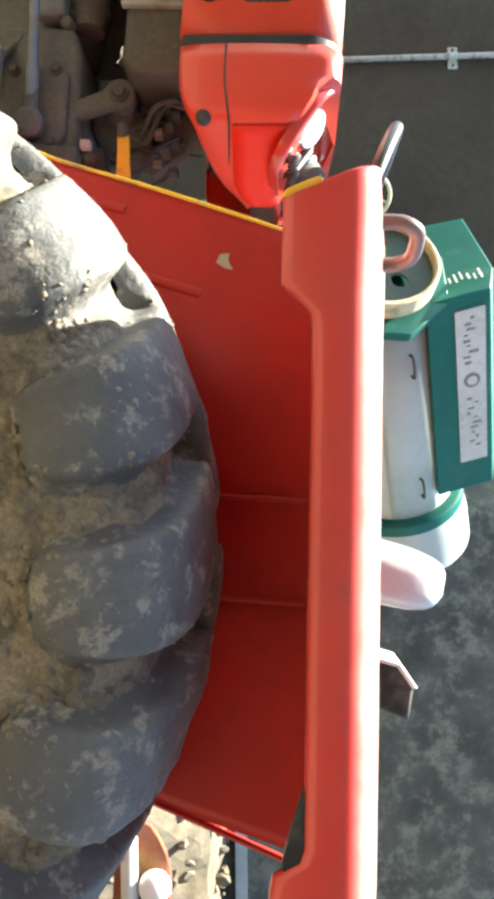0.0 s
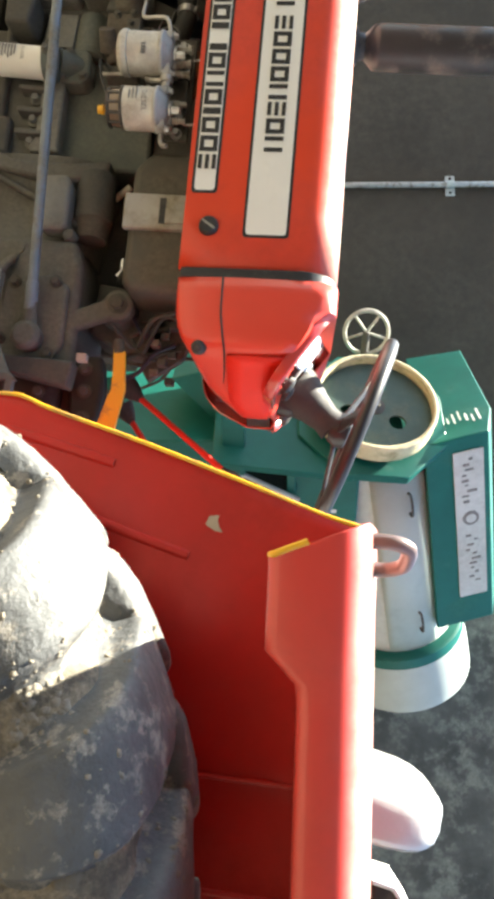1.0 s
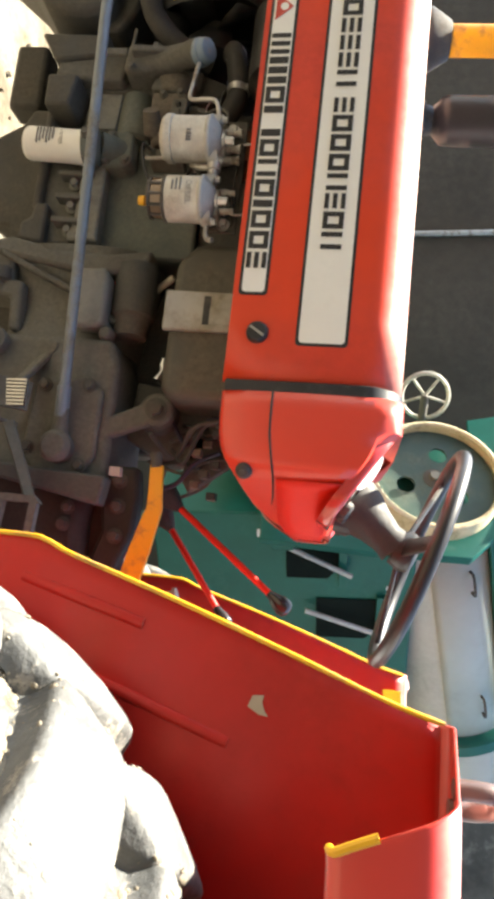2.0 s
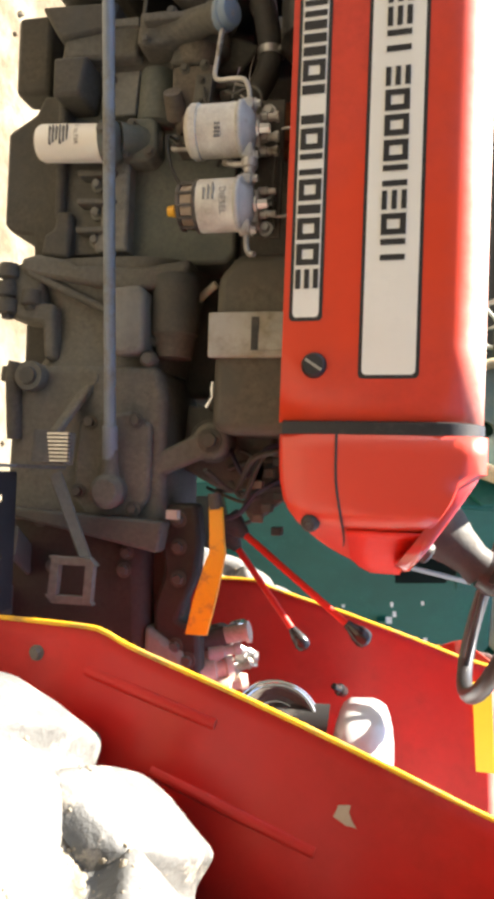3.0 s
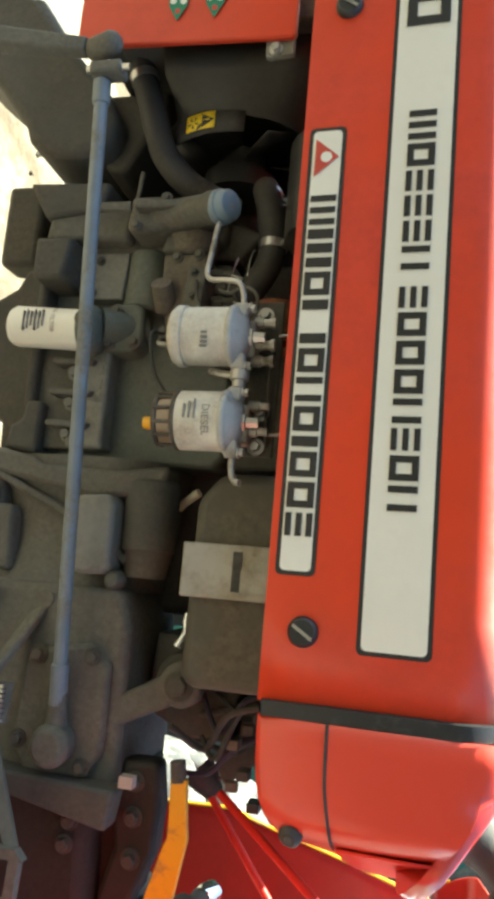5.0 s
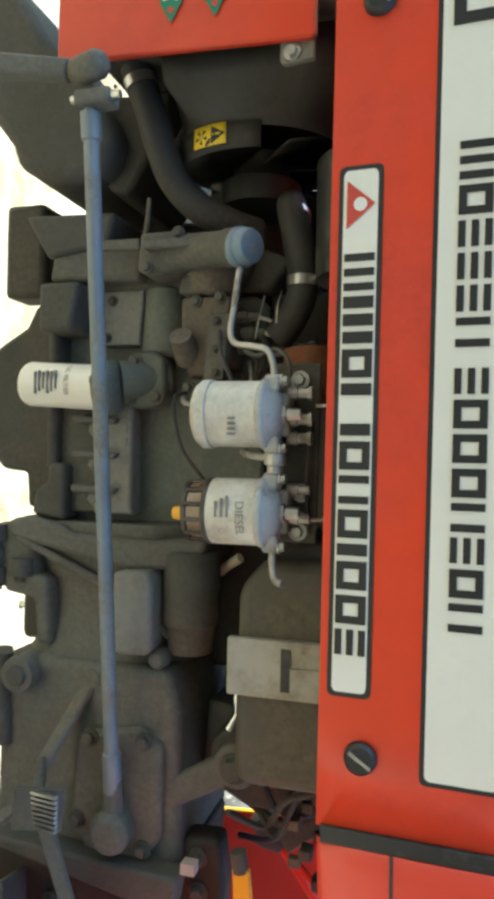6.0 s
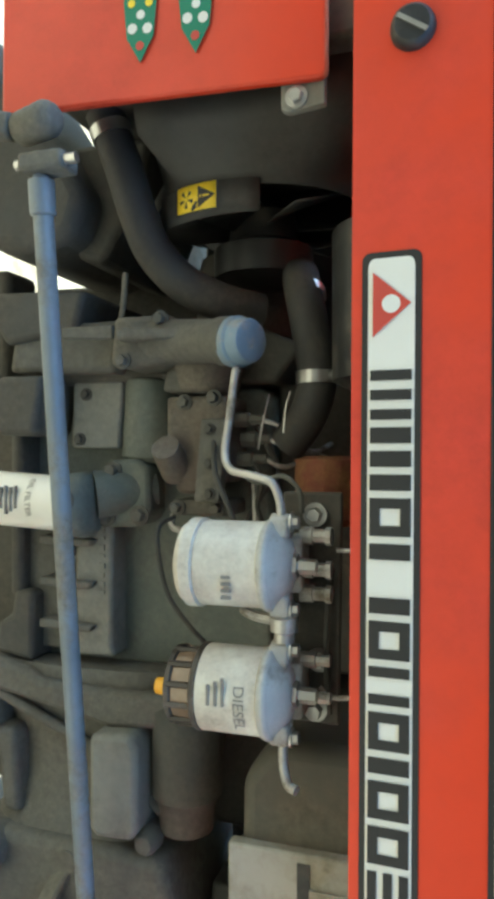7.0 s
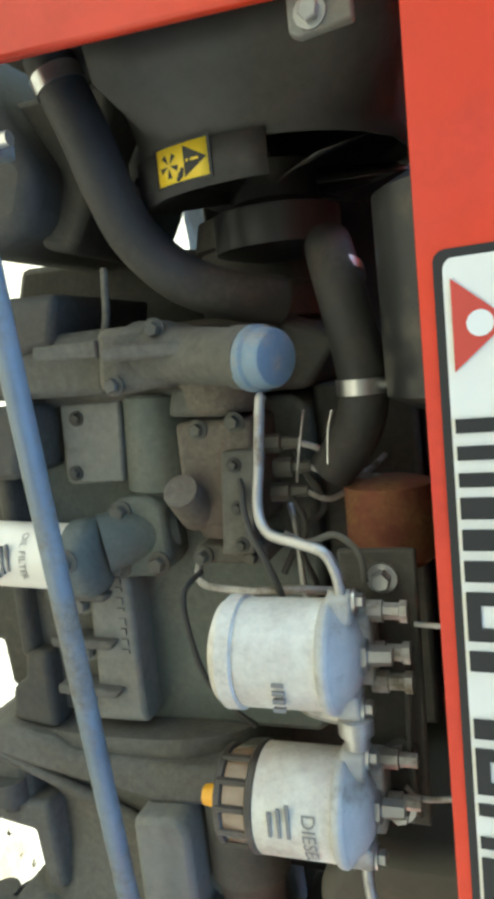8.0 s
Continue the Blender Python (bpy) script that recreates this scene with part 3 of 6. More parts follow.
# dash cowl behind the bonnet: flat sides that turn in at the back, cut off by the sloping dash
# columns: x, y of the near side, lower and upper edge
COWL = ((-0.965, 1.412, 1.283, 1.566), (-0.935, 1.412, 1.283, 1.566), (-0.908, 1.412, 1.284, 1.566), (-0.885, 1.412, 1.286, 1.562), (-0.862, 1.413, 1.291, 1.553), (-0.843, 1.416, 1.299, 1.542),
        (-0.828, 1.424, 1.309, 1.532), (-0.816, 1.440, 1.318, 1.523), (-0.804, 1.468, 1.326, 1.514), (-0.790, 1.505, 1.337, 1.506), (-0.774, 1.545, 1.351, 1.499), (-0.757, 1.582, 1.374, 1.494), (-0.740, 1.612, 1.404, 1.490), (-0.727, 1.636, 1.425, 1.487))


def cowl_column(x, y, lo, hi, k=9):
    """Points up one column: a rolled lower lip, then the side leaning out slightly with height."""
    pts = [(x, y + 0.014, lo - 0.001), (x, y + 0.004, lo + 0.001)]
    for s in np.linspace(0.03, 1, k):
        z = lo + (hi - lo) * s
        bulge = 0.006 * math.sin(math.pi * s)
        pts.append((x, y - 0.05 * (z - 1.28) - bulge, z))
    return pts


def cowl_side(flip):
    cols = []
    for x, y, lo, hi in COWL:
        pts = cowl_column(x, y, lo, hi)
        if x < -0.90:
            # over the roll to the middle of the top
            yt = pts[-1][1]
            for a in range(20, 91, 14):
                pts.append((x, yt + 0.045 * (1 - math.cos(radians(a))), hi + 0.045 * math.sin(radians(a))))
            pts.append((x, YC, hi + 0.052))
        else:
            # in under the rim of the dash
            for a in (0.012, 0.02, 0.03, 0.04, 0.05, 0.06):
                pts.append((x, pts[-1][1] + 0.008, hi + a * 0.12))
            pts.append((x, pts[-1][1] + 0.02, hi + 0.008))
        cols.append([(p[0], 2 * YC - p[1], p[2]) if flip else p for p in pts])
    return loft(cols, closed=False)


cowl = part("dash_cowl", cowl_side(False), RED_COWL, tractor, "rounded red dash cowl", thick=0.004, smooth=50)
part("far_side", cowl_side(True), RED_COWL, cowl, thick=0.004, smooth=50)
part("back_plate", prism([(1.63, 1.43), (1.77, 1.43), (1.77, 1.485), (1.63, 1.485)], -0.735, -0.729, axis="x"), BLACK, cowl)
seam_pts = [(-0.966, 1.3995, 1.376), (-0.93, 1.3995, 1.376), (-0.89, 1.400, 1.377), (-0.855, 1.4015, 1.382), (-0.83, 1.408, 1.386), (-0.814, 1.427, 1.388), (-0.79, 1.491, 1.386), (-0.775, 1.534, 1.382)]
part("seam", tube(seam_pts, 0.0022, 6, 4), BLACK, cowl, "dark panel seam")
# brighter red sheet over the cowl's lower back paints in reflected sunlight
flap = []
for x, y, lo, hi in COWL[7:]:
    a, b = Vector((x, y - 0.05 * (1.392 - 1.28), max(1.394, lo + 0.004))), Vector((x, y - 0.05 * (hi - 1.28), hi - 0.006))
    flap.append([a.lerp(b, q) + Vector((0.006, -0.0075, 0)) for q in (0, 0.33, 0.67, 1.0)])
part("lit_flap", loft(flap, closed=False), FLAP, cowl, "lower cowl panel, reflected sunlight painted in brighter red", thick=0.003, smooth=60)
gm = part("dark_grommet", turned((-0.822, 1.424, 1.336), (-0.817, 1.411, 1.334), ((0, 0.016), (0.6, 0.015), (1, 0.009)), 16), RUBBER, cowl, "dark rubber grommet")
part("grommet_plug", turned((-0.817, 1.412, 1.334), (-0.816, 1.409, 1.334), ((0, 0.006), (1, 0.004)), 10), CAST_DARK, gm)
# instrument panel on the sloping back of the cowl
A, B = Vector((-0.924, YC, 1.612)), Vector((-0.742, YC, 1.490))
along = (B - A).normalized()
up = Vector((along.z * -1, 0, along.x)).normalized()
up = up if up.z > 0 else -up
corners = round_rect(0.222, 0.555, 0.085, 8)
mid = (A + B) / 2
DASH_RED = material("glossy_red_dash_plastic", (0.50, 0.045, 0.035), 0.22, coat=0.9, coat_rough=0.12, vary=0.1, bump=0.02)


def dash_point(px, py, height):
    """On the sloping dash: down the slope, across, out from it."""
    return mid + along * px + Vector((0, py, 0)) + up * height


def dash_ring(grow, height):
    return [dash_point(px * (1 - grow / 0.111), py * (1 - grow / 0.277), height) for px, py in corners]


dash = part("instrument_panel", loft([dash_ring(-0.004, -0.020), dash_ring(-0.002, 0.000), dash_ring(0.002, 0.004), dash_ring(0.008, 0.004), dash_ring(0.013, -0.004), dash_ring(0.017, -0.018)]), DASH_RED, tractor, "glossy red instrument panel with round gauges", smooth=60)
for dx, dy, r in ((-0.022, -0.185, 0.046), (-0.015, -0.005, 0.040), (-0.022, 0.185, 0.046)):
    c = dash_point(dx, dy, -0.010)
    face = (up + Vector((0, 0.28 * (abs(dy) > 0.1) * (1 if dy > 0 else -1), 0))).normalized()
    g = part("gauge", turned(c - face * 0.006, c + face * 0.010, ((0, r), (0.6, r), (1, r * 0.9)), 32), CHROME, dash, "chrome-rimmed gauge")
    part("dial", turned(c + face * 0.0102, c + face * 0.0115, ((0, r * 0.86), (1, r * 0.84)), 32), GLASS_DIAL, g, "white gauge face")
for dy in (-0.075, 0.075):
    c = dash_point(-0.004, dy, -0.014)
    w, h = along * 0.036, Vector((0, 0.017, 0))
    bez = part("light_bezel", loft([[c + w * a + h * b + up * q for a, b in ((-1, -1), (1, -1), (1, 1), (-1, 1))] for q in (-0.004, 0.009)]), BLACK, dash, "dark frame round a warning light", bevel=0.002)
    part("light_lens", loft([[c + w * a * 0.8 + h * b * 0.72 + up * q for a, b in ((-1, -1), (1, -1), (1, 1), (-1, 1))] for q in (0.0092, 0.011)]), GLASS_DIAL, bez)
for dx, dy in ((0.064, -0.20), (0.066, -0.13), (0.07, 0.09), (0.066, 0.17)):
    c = dash_point(dx, dy, -0.014)
    sw_ = part("switch", turned(c - up * 0.004, c + up * 0.034, ((0, 0.017), (0.4, 0.016), (0.45, 0.011), (0.6, 0.011), (0.65, 0.019), (0.9, 0.018), (1, 0.012)), 16), BLACK, dash)
    part("switch_collar", turned(c - up * 0.003, c + up * 0.010, ((0, 0.021), (1, 0.019)), 18), CHROME, sw_)


# -- decals on the bonnet side
def decal(x0, x1, z0, z1, parent, name):
    out = 0.0032
    rim = round_rect(x1 - x0, z1 - z0, 0.008)
    cx, cz = (x0 + x1) / 2, (z0 + z1) / 2

    def sheet(grow, off):
        bm = bmesh.new()
        pts = [(cx + px * (1 - grow * 2 / (x1 - x0)), cz + pz * (1 - grow * 2 / (z1 - z0))) for px, pz in rim]
        lo = [bm.verts.new((px, side_y(pz) - out, pz)) for px, pz in pts]
        hi = [bm.verts.new((px, side_y(pz) - out - off, pz)) for px, pz in pts]
        bm.faces.new(lo)
        bm.faces.new(hi[::-1])
        for i in range(len(pts)):
            j = (i + 1) % len(pts)
            bm.faces.new((lo[i], lo[j], hi[j], hi[i]))
        return bm

    d = part(name, skewed(sheet(0, 0.0008)), INK, parent, "cream lettered decal with black border", smooth=0)
    part("cream_field", skewed(sheet(0.006, 0.0014)), CREAM, d, "cream decal field", smooth=0)
    return d


def strokes(spec, x0, x1, z0, z1, parent, mat=INK):
    """Plain shapes of the size of the printed letters: b frame, u two uprights, e three cross bars, i one bar, m wide uprights."""
    widths = {"b": 1.0, "u": 1.0, "e": 0.9, "m": 1.3, "i": 0.42, " ": 0.6}
    total = sum(widths[c] + 0.2 for c in spec) - 0.2
    k = (x1 - x0) / total
    x = x0
    for c in spec:
        w, h, t = widths[c] * k, z1 - z0, 0.27 * k
        rects = {"b": ((0, t, 0, h), (w - t, w, 0, h), (t, w - t, 0, t), (t, w - t, h - t, h)),
                 "u": ((0, t, 0, h), (w - t, w, 0, h)),
                 "e": ((0, w, 0, t * 0.9), (0, w, h / 2 - t * 0.45, h / 2 + t * 0.45), (0, w, h - t * 0.9, h)),
                 "m": ((0, t, 0, h), (w / 2 - t / 2, w / 2 + t / 2, 0, h), (w - t, w, 0, h)),
                 "i": ((0, w, 0, h),), " ": ()}[c]
        if rects:
            bm = bmesh.new()
            for a, b, c0, c1 in rects:
                bm.faces.new([bm.verts.new((px, side_y(pz) - 0.0058, pz)) for px, pz in ((x + a, z0 + c0), (x + b, z0 + c0), (x + b, z0 + c1), (x + a, z0 + c1))])
            part("letter_bar", skewed(bm), mat, parent, smooth=0, thick=0.0006)
        x += w + 0.2 * k


low_decal = decal(-1.812, -1.15, 1.2885, 1.3435, bonnet, "lower_decal")
strokes("miiibi ibubibbe", -1.702, -1.203, 1.297, 1.335, low_decal)
bm = bmesh.new()
for tri in (((-1.793, 1.299), (-1.733, 1.299), (-1.763, 1.334)),):
    bm.faces.new([bm.verts.new((px, side_y(pz) - 0.0058, pz)) for px, pz in tri])
part("emblem", skewed(bm), RED_INK, low_decal, "red triangular emblem", smooth=0, thick=0.0006)
part("emblem_disc", skewed(turned((-1.763, side_y(1.316) - 0.006, 1.316), (-1.763, side_y(1.316) - 0.0066, 1.316), ((0, 0.0085), (1, 0.0085)), 20)), CREAM, low_decal, smooth=0)
top_decal = decal(-2.25, -1.055, 1.404, 1.500, bonnet, "upper_decal")
strokes("mbeeeu", -1.826, -1.582, 1.433, 1.472, top_decal)
strokes("ebbbuebu", -1.557, -1.244, 1.433, 1.472, top_decal)
strokes("ebb", -2.14, -1.965, 1.422, 1.484, top_decal)


def fastener(x, z):
    y = side_y(z) - 0.002
    k = part("bonnet_fastener", skewed(turned((x, y, z), (x, y - 0.012, z), ((0, 0.021), (0.2, 0.021), (0.75, 0.0195), (1, 0.016)), 28)), BLACK, bonnet, "black quarter-turn fastener")
    s = Vector((0.55, 0, 0.83))
    bm = loft([[Vector((x, y - d, z)) + s * a + Vector((s.z, 0, -s.x)) * b for a, b in ((-0.016, -0.0022), (0.016, -0.0022), (0.016, 0.0022), (-0.016, 0.0022))] for d in (0.0118, 0.0135)])
    part("slot", skewed(bm), STEEL, k, "worn metal slot", smooth=0)


fastener(-1.077, 1.333)
fastener(-2.014, 1.334)

# -- stacks on the bonnet top
ex = part("exhaust_pipe", turned((-1.73, YC, 1.59), (-1.73, YC, 2.35), ((0, 0.034), (0.075, 0.034), (0.09, 0.03), (0.12, 0.054), (0.14, 0.056), (1, 0.056)), 28), BLACK, tractor, "black exhaust stack rising from the bonnet")
part("collar", turned((-1.73, YC, 1.615), (-1.73, YC, 1.64), ((0, 0.05), (0.6, 0.05), (1, 0.042)), 24), RUBBER, ex)
ai = part("intake_pipe", turned((-1.945, YC, 1.60), (-1.945, YC, 2.25), ((0, 0.036), (1, 0.036)), 24), YELLOW, tractor, "yellow air intake pipe on a black rubber foot")
part("foot", turned((-1.945, YC, 1.60), (-1.945, YC, 1.69), ((0, 0.072), (0.35, 0.074), (0.5, 0.07), (0.95, 0.045), (1, 0.04)), 28), RUBBER, ai, "black rubber foot")

# -- front side panel below the bonnet
fp = prism([(-2.36, 0.872), (-2.026, 0.869), (-2.021, 0.874), (-2.006, 1.250), (-2.011, 1.257), (-2.36, 1.257)], 1.440, 1.452)
part("nose_body", prism([(-2.36, 0.88), (-2.075, 0.88), (-2.065, 1.25), (-2.36, 1.25)], 1.453, 1.95), CAST_DARK, tractor, "dark radiator frame behind the front panels", bevel=0.006)
front_panel = part("front_panel", fp, RED, tractor, "red lower front side panel with floral stickers", bevel=0.006)
rnd = random.Random(3)
for z in (1.050, 1.115):
    x = -2.052
    leaf = prism([(x, z), (x - 0.028, z + 0.016), (x - 0.07, z + 0.020), (x - 0.11, z), (x - 0.07, z - 0.020), (x - 0.028, z - 0.016)], 1.4375, 1.4365)
    lf = part("feather_sticker", leaf, GREEN_INK, front_panel, "green feather sticker", smooth=0)
    for dx, dz, r, mt in ((-0.018, 0, 0.005, RED_INK), (-0.036, 0.009, 0.0058, CREAM), (-0.038, -0.009, 0.0058, CREAM), (-0.052, 0.001, 0.005, CREAM), (-0.064, 0.011, 0.0045, STICKER), (-0.066, -0.010, 0.0045, STICKER)):
        part("spot", turned((x + dx, 1.4364, z + dz), (x + dx, 1.4358, z + dz), ((0, r), (1, r)), 12), mt, lf, smooth=0)
latch = part("latch_plate", prism([(-2.018, 1.205), (-1.985, 1.205), (-1.981, 1.212), (-1.985, 1.252), (-2.018, 1.252)], 1.4525, 1.464), HOUSING, tractor, "small dull zinc latch plate", bevel=0.002)
part("latch_bolt", hexbolt((-1.995, 1.4525, 1.222), (0, -1, 0), 0.008, 0.007), STEEL, latch)

# -- engine and gearbox
block = prism([(-1.715, 0.80), (-1.66, 0.76), (-1.34, 0.76), (-1.325, 0.80), (-1.325, 1.12), (-1.345, 1.14), (-1.70, 1.14), (-1.715, 1.12)], 1.655, 1.93)
engine = part("engine_block", block, BLOCK, tractor, "greenish-grey dusty engine block", bevel=0.008)
part("crankcase_band", prism([(-1.545, 0.866), (-1.385, 0.862), (-1.365, 0.850), (-1.345, 0.850), (-1.345, 0.925), (-1.362, 0.921), (-1.545, 0.922)], 1.612, 1.66), HOUSING, engine, bevel=0.006)
for i, (wide, tall) in enumerate(((8, 9), (5, 9), (8, 8), (4, 9), (8, 9), (7, 7), (8, 9), (5, 9))):
    x = -1.524 + 0.0125 * i
    part("cast_mark", box((x, 1.6095, 0.907 - tall / 2000), (x + wide / 1000, 1.613, 0.907 + tall / 2000)), HOUSING, engine)
for x in (-1.505, -1.447, -1.388):
    part("web_rib", prism([(x - 0.006, 0.815), (x + 0.006, 0.815), (x + 0.008, 0.893), (x - 0.002, 0.900)], 1.598, 1.64), CAST, engine, bevel=0.003)
    part("bolt", hexbolt((x + 0.017, 1.628, 0.850), (0, -1, 0), 0.010, 0.014), HOUSING, engine)
part("side_wall", prism([(-1.56, 0.772), (-1.345, 0.772), (-1.345, 0.868), (-1.56, 0.868)], 1.632, 1.66), CAST, engine, bevel=0.004)
part("cylinder_head", prism([(-1.72, 1.14), (-1.33, 1.14), (-1.33, 1.25), (-1.72, 1.25)], 1.68, 1.92), CAST_DARK, engine, bevel=0.006)
part("rocker_cover", prism([(-1.70, 1.25), (-1.36, 1.25), (-1.37, 1.315), (-1.69, 1.315)], 1.70, 1.90), BLACK, engine, bevel=0.012)
sump = prism([(-1.64, 0.605), (-1.435, 0.605), (-1.415, 0.625), (-1.41, 0.675), (-1.345, 0.680), (-1.345, 0.772), (-1.72, 0.772), (-1.72, 0.69), (-1.68, 0.67), (-1.65, 0.62)], 1.68, 1.88)
prism([(-1.43, 0.768), (-1.394, 0.763), (-1.383, 0.742), (-1.34, 0.735), (-1.33, 0.80), (-1.43, 0.80)], 1.605, 1.70, sump)
box((-1.72, 1.61, 0.758), (-1.42, 1.70, 0.778), sump)
part("sump", sump, CAST_DARK, tractor, "dark oily sump pan", bevel=0.008)
part("tappet_cover", prism([(-1.725, 0.855), (-1.637, 0.852), (-1.632, 0.857), (-1.632, 0.926), (-1.725, 0.933)], 1.622, 1.66), HOUSING, engine, "grey-green cover plate", bevel=0.003)
for x, z in ((-1.708, 0.876), (-1.645, 0.866)):
    part("bolt", hexbolt((x, 1.622, z), (0, -1, 0), 0.006, 0.006), CAST_DARK, engine)

# oil filter and its head
OX, OY = -1.556, 1.583
can = turned((OX - 0.008, OY, 0.738), (OX, OY, 0.880), ((0, 0.028), (0.02, 0.034), (0.07, 0.0375), (0.94, 0.0375), (0.97, 0.040), (1, 0.040)), 36)
oil = part("oil_filter", can, WHITE_OIL, tractor, "white spin-on oil filter with black print")


def can_text(body, x, y, r, z, size, parent, mat, lean=0.0, turn=0.0):
    """Print wrapped round an upright can, reading upwards along its side."""
    cu = bpy.data.curves.new("print", "FONT")
    cu.body, cu.size, cu.align_x, cu.align_y = body, size, "CENTER", "CENTER"
    tmp = bpy.data.objects.new("print", cu)
    me = bpy.data.meshes.new_from_object(tmp)
    bpy.data.objects.remove(tmp)
    for v in me.vertices:
        u, w = v.co.x, v.co.y
        a = -math.pi / 2 + turn + u / r
        v.co = (x + (r + 0.0008) * math.cos(a) + lean * w, y + (r + 0.0008) * math.sin(a), z + w)
    me.materials.append(mat)
    ob = new("print", me)
    ob.parent = parent
    return tagged(ob, "printed words")


can_text("OIL FILTER", OX - 0.003, OY, 0.0376, 0.832, 0.0115, oil, GREY_INK, turn=-0.25)
for i in range(6):
    bm = box((OX - 0.024 - 0.002 * (i % 2), OY - 0.0395, 0.775 + 0.0075 * i), (OX + 0.012 - 0.004 * (i % 3), OY - 0.0345, 0.7775 + 0.0075 * i))
    part("fine_print", bm, GREY_INK, oil)
fh = part("filter_head", turned((OX, OY, 0.880), (OX, OY, 0.915), ((0, 0.043), (0.5, 0.045), (0.8, 0.040), (1, 0.028)), 32), BLOCK, tractor, "cast filter head bolted to the block", smooth=50)
part("head_neck", turned((OX - 0.012, OY + 0.012, 0.905), (OX - 0.022, OY + 0.06, 0.972), ((0, 0.034), (0.5, 0.030), (1, 0.027)), 24), BLOCK, fh, smooth=50)
part("head_flange", prism([(OX - 0.060, 0.925), (OX - 0.045, 0.905), (OX + 0.020, 0.902), (OX + 0.032, 0.915), (OX + 0.030, 0.965), (OX + 0.012, 0.982), (OX - 0.050, 0.980), (OX - 0.062, 0.962)], OY + 0.022, 1.67), BLOCK, fh, bevel=0.006)
for x, z, y in ((OX - 0.045, 0.928, OY + 0.022), (OX + 0.018, 0.918, OY + 0.022), (OX + 0.014, 0.968, OY + 0.022), (OX - 0.008, 0.893, OY - 0.043)):
    part("bolt", hexbolt((x, y, z), (0, -1, 0), 0.009, 0.010), CAST, fh)

# injection pump with rusty flange
pump = bmesh.new()
box((-1.698, 1.575, 1.019), (-1.588, 1.66, 1.102), pump)
turned((-1.703, 1.615, 1.059), (-1.748, 1.615, 1.059), ((0, 0.044), (1, 0.05)), 24, pump)
turned((-1.573, 1.61, 1.054), (-1.603, 1.61, 1.054), ((0, 0.03), (1, 0.036)), 20, pump)
ip = part("injection_pump", pump, RUSTY, tractor, "dusty rust-tinged injection pump", bevel=0.006)
part("side_plate", prism([(-1.668, 1.074), (-1.565, 1.064), (-1.565, 1.097), (-1.668, 1.108)], 1.558, 1.578), CAST, ip, bevel=0.002)
for x in (-1.655, -1.612, -1.575):
    part("bolt", hexbolt((x, 1.558, 1.086), (0, -1, 0), 0.005, 0.006), CAST_DARK, ip)
part("knuckle", turned((-1.603, 1.59, 1.029), (-1.633, 1.55, 1.029), ((0, 0.022), (1, 0.018)), 16), RUSTY, ip)
for i, (x, z) in enumerate(((-1.668, 1.114), (-1.643, 1.124), (-1.618, 1.119))):
    part("union", turned((x, 1.60, z - 0.01), (x, 1.60, z + 0.028), ((0, 0.010), (0.5, 0.010), (0.55, 0.007), (1, 0.006)), 6), CAST, ip)
    part("injector_line", tube([(x, 1.60, z + 0.025), (x + 0.01, 1.605, z + 0.05), (x + 0.04 - 0.02 * i, 1.64, z + 0.08), (x + 0.03, 1.68, z + 0.10)], 0.0032, 8), PIPE, ip)

# oil filler neck and cap
neck = turned((-1.772, 1.592, 0.985), (-1.756, 1.520, 1.130), ((0, 0.034), (0.25, 0.034), (0.32, 0.029), (0.84, 0.0265), (0.88, 0.029), (1, 0.029)), 32)
fn = part("oil_filler_neck", neck, CAST, tractor, "dusty cast oil filler neck", smooth=50)
part("neck_flange", prism([(-1.800, 0.955), (-1.738, 0.950), (-1.733, 0.972), (-1.738, 1.030), (-1.752, 1.042), (-1.792, 1.038), (-1.800, 1.02)], 1.552, 1.64), CAST, fn, bevel=0.008)
part("neck_rib", prism([(-1.782, 0.97), (-1.766, 0.97), (-1.764, 1.06), (-1.778, 1.075)], 1.528, 1.556), CAST, fn, bevel=0.004)
part("timing_cover", prism([(-1.790, 0.80), (-1.722, 0.80), (-1.722, 1.09), (-1.745, 1.12), (-1.790, 1.12)], 1.62, 1.92), CAST_DARK, fn, "dark timing case front", bevel=0.01)
part("stay_plate", prism([(-1.790, 0.880), (-1.776, 0.880), (-1.772, 0.955), (-1.790, 0.955)], 1.550, 1.562), CAST, fn, bevel=0.002)
for x, y, z in ((-1.793, 1.552, 1.022), (-1.743, 1.552, 0.97)):
    part("bolt", hexbolt((x, y, z), (0, -1, 0), 0.0075, 0.008), CAST, fn)
part("filler_cap", turned((-1.7555, 1.524, 1.126), (-1.7535, 1.508, 1.156), ((0, 0.0285), (0.10, 0.0300), (0.42, 0.0300), (0.5, 0.0270), (0.85, 0.0262), (0.96, 0.0240), (1, 0.0200)), 36), BLUE_CAP, fn, "blue-grey oil filler cap")
part("bolt", hexbolt((-1.788, 1.598, 1.012), (0, -1, 0.2), 0.009, 0.01), STEEL, fn)
part("front_plate", prism([(-1.803, 0.764), (-1.718, 0.764), (-1.718, 1.144), (-1.768, 1.184), (-1.803, 1.104)], 1.645, 1.93), CAST_DARK, engine, "dark timing case", bevel=0.006)
part("lower_bracket", prism([(-1.803, 0.784), (-1.738, 0.774), (-1.733, 0.939), (-1.803, 0.949)], 1.585, 1.66), CAST, engine, bevel=0.008)
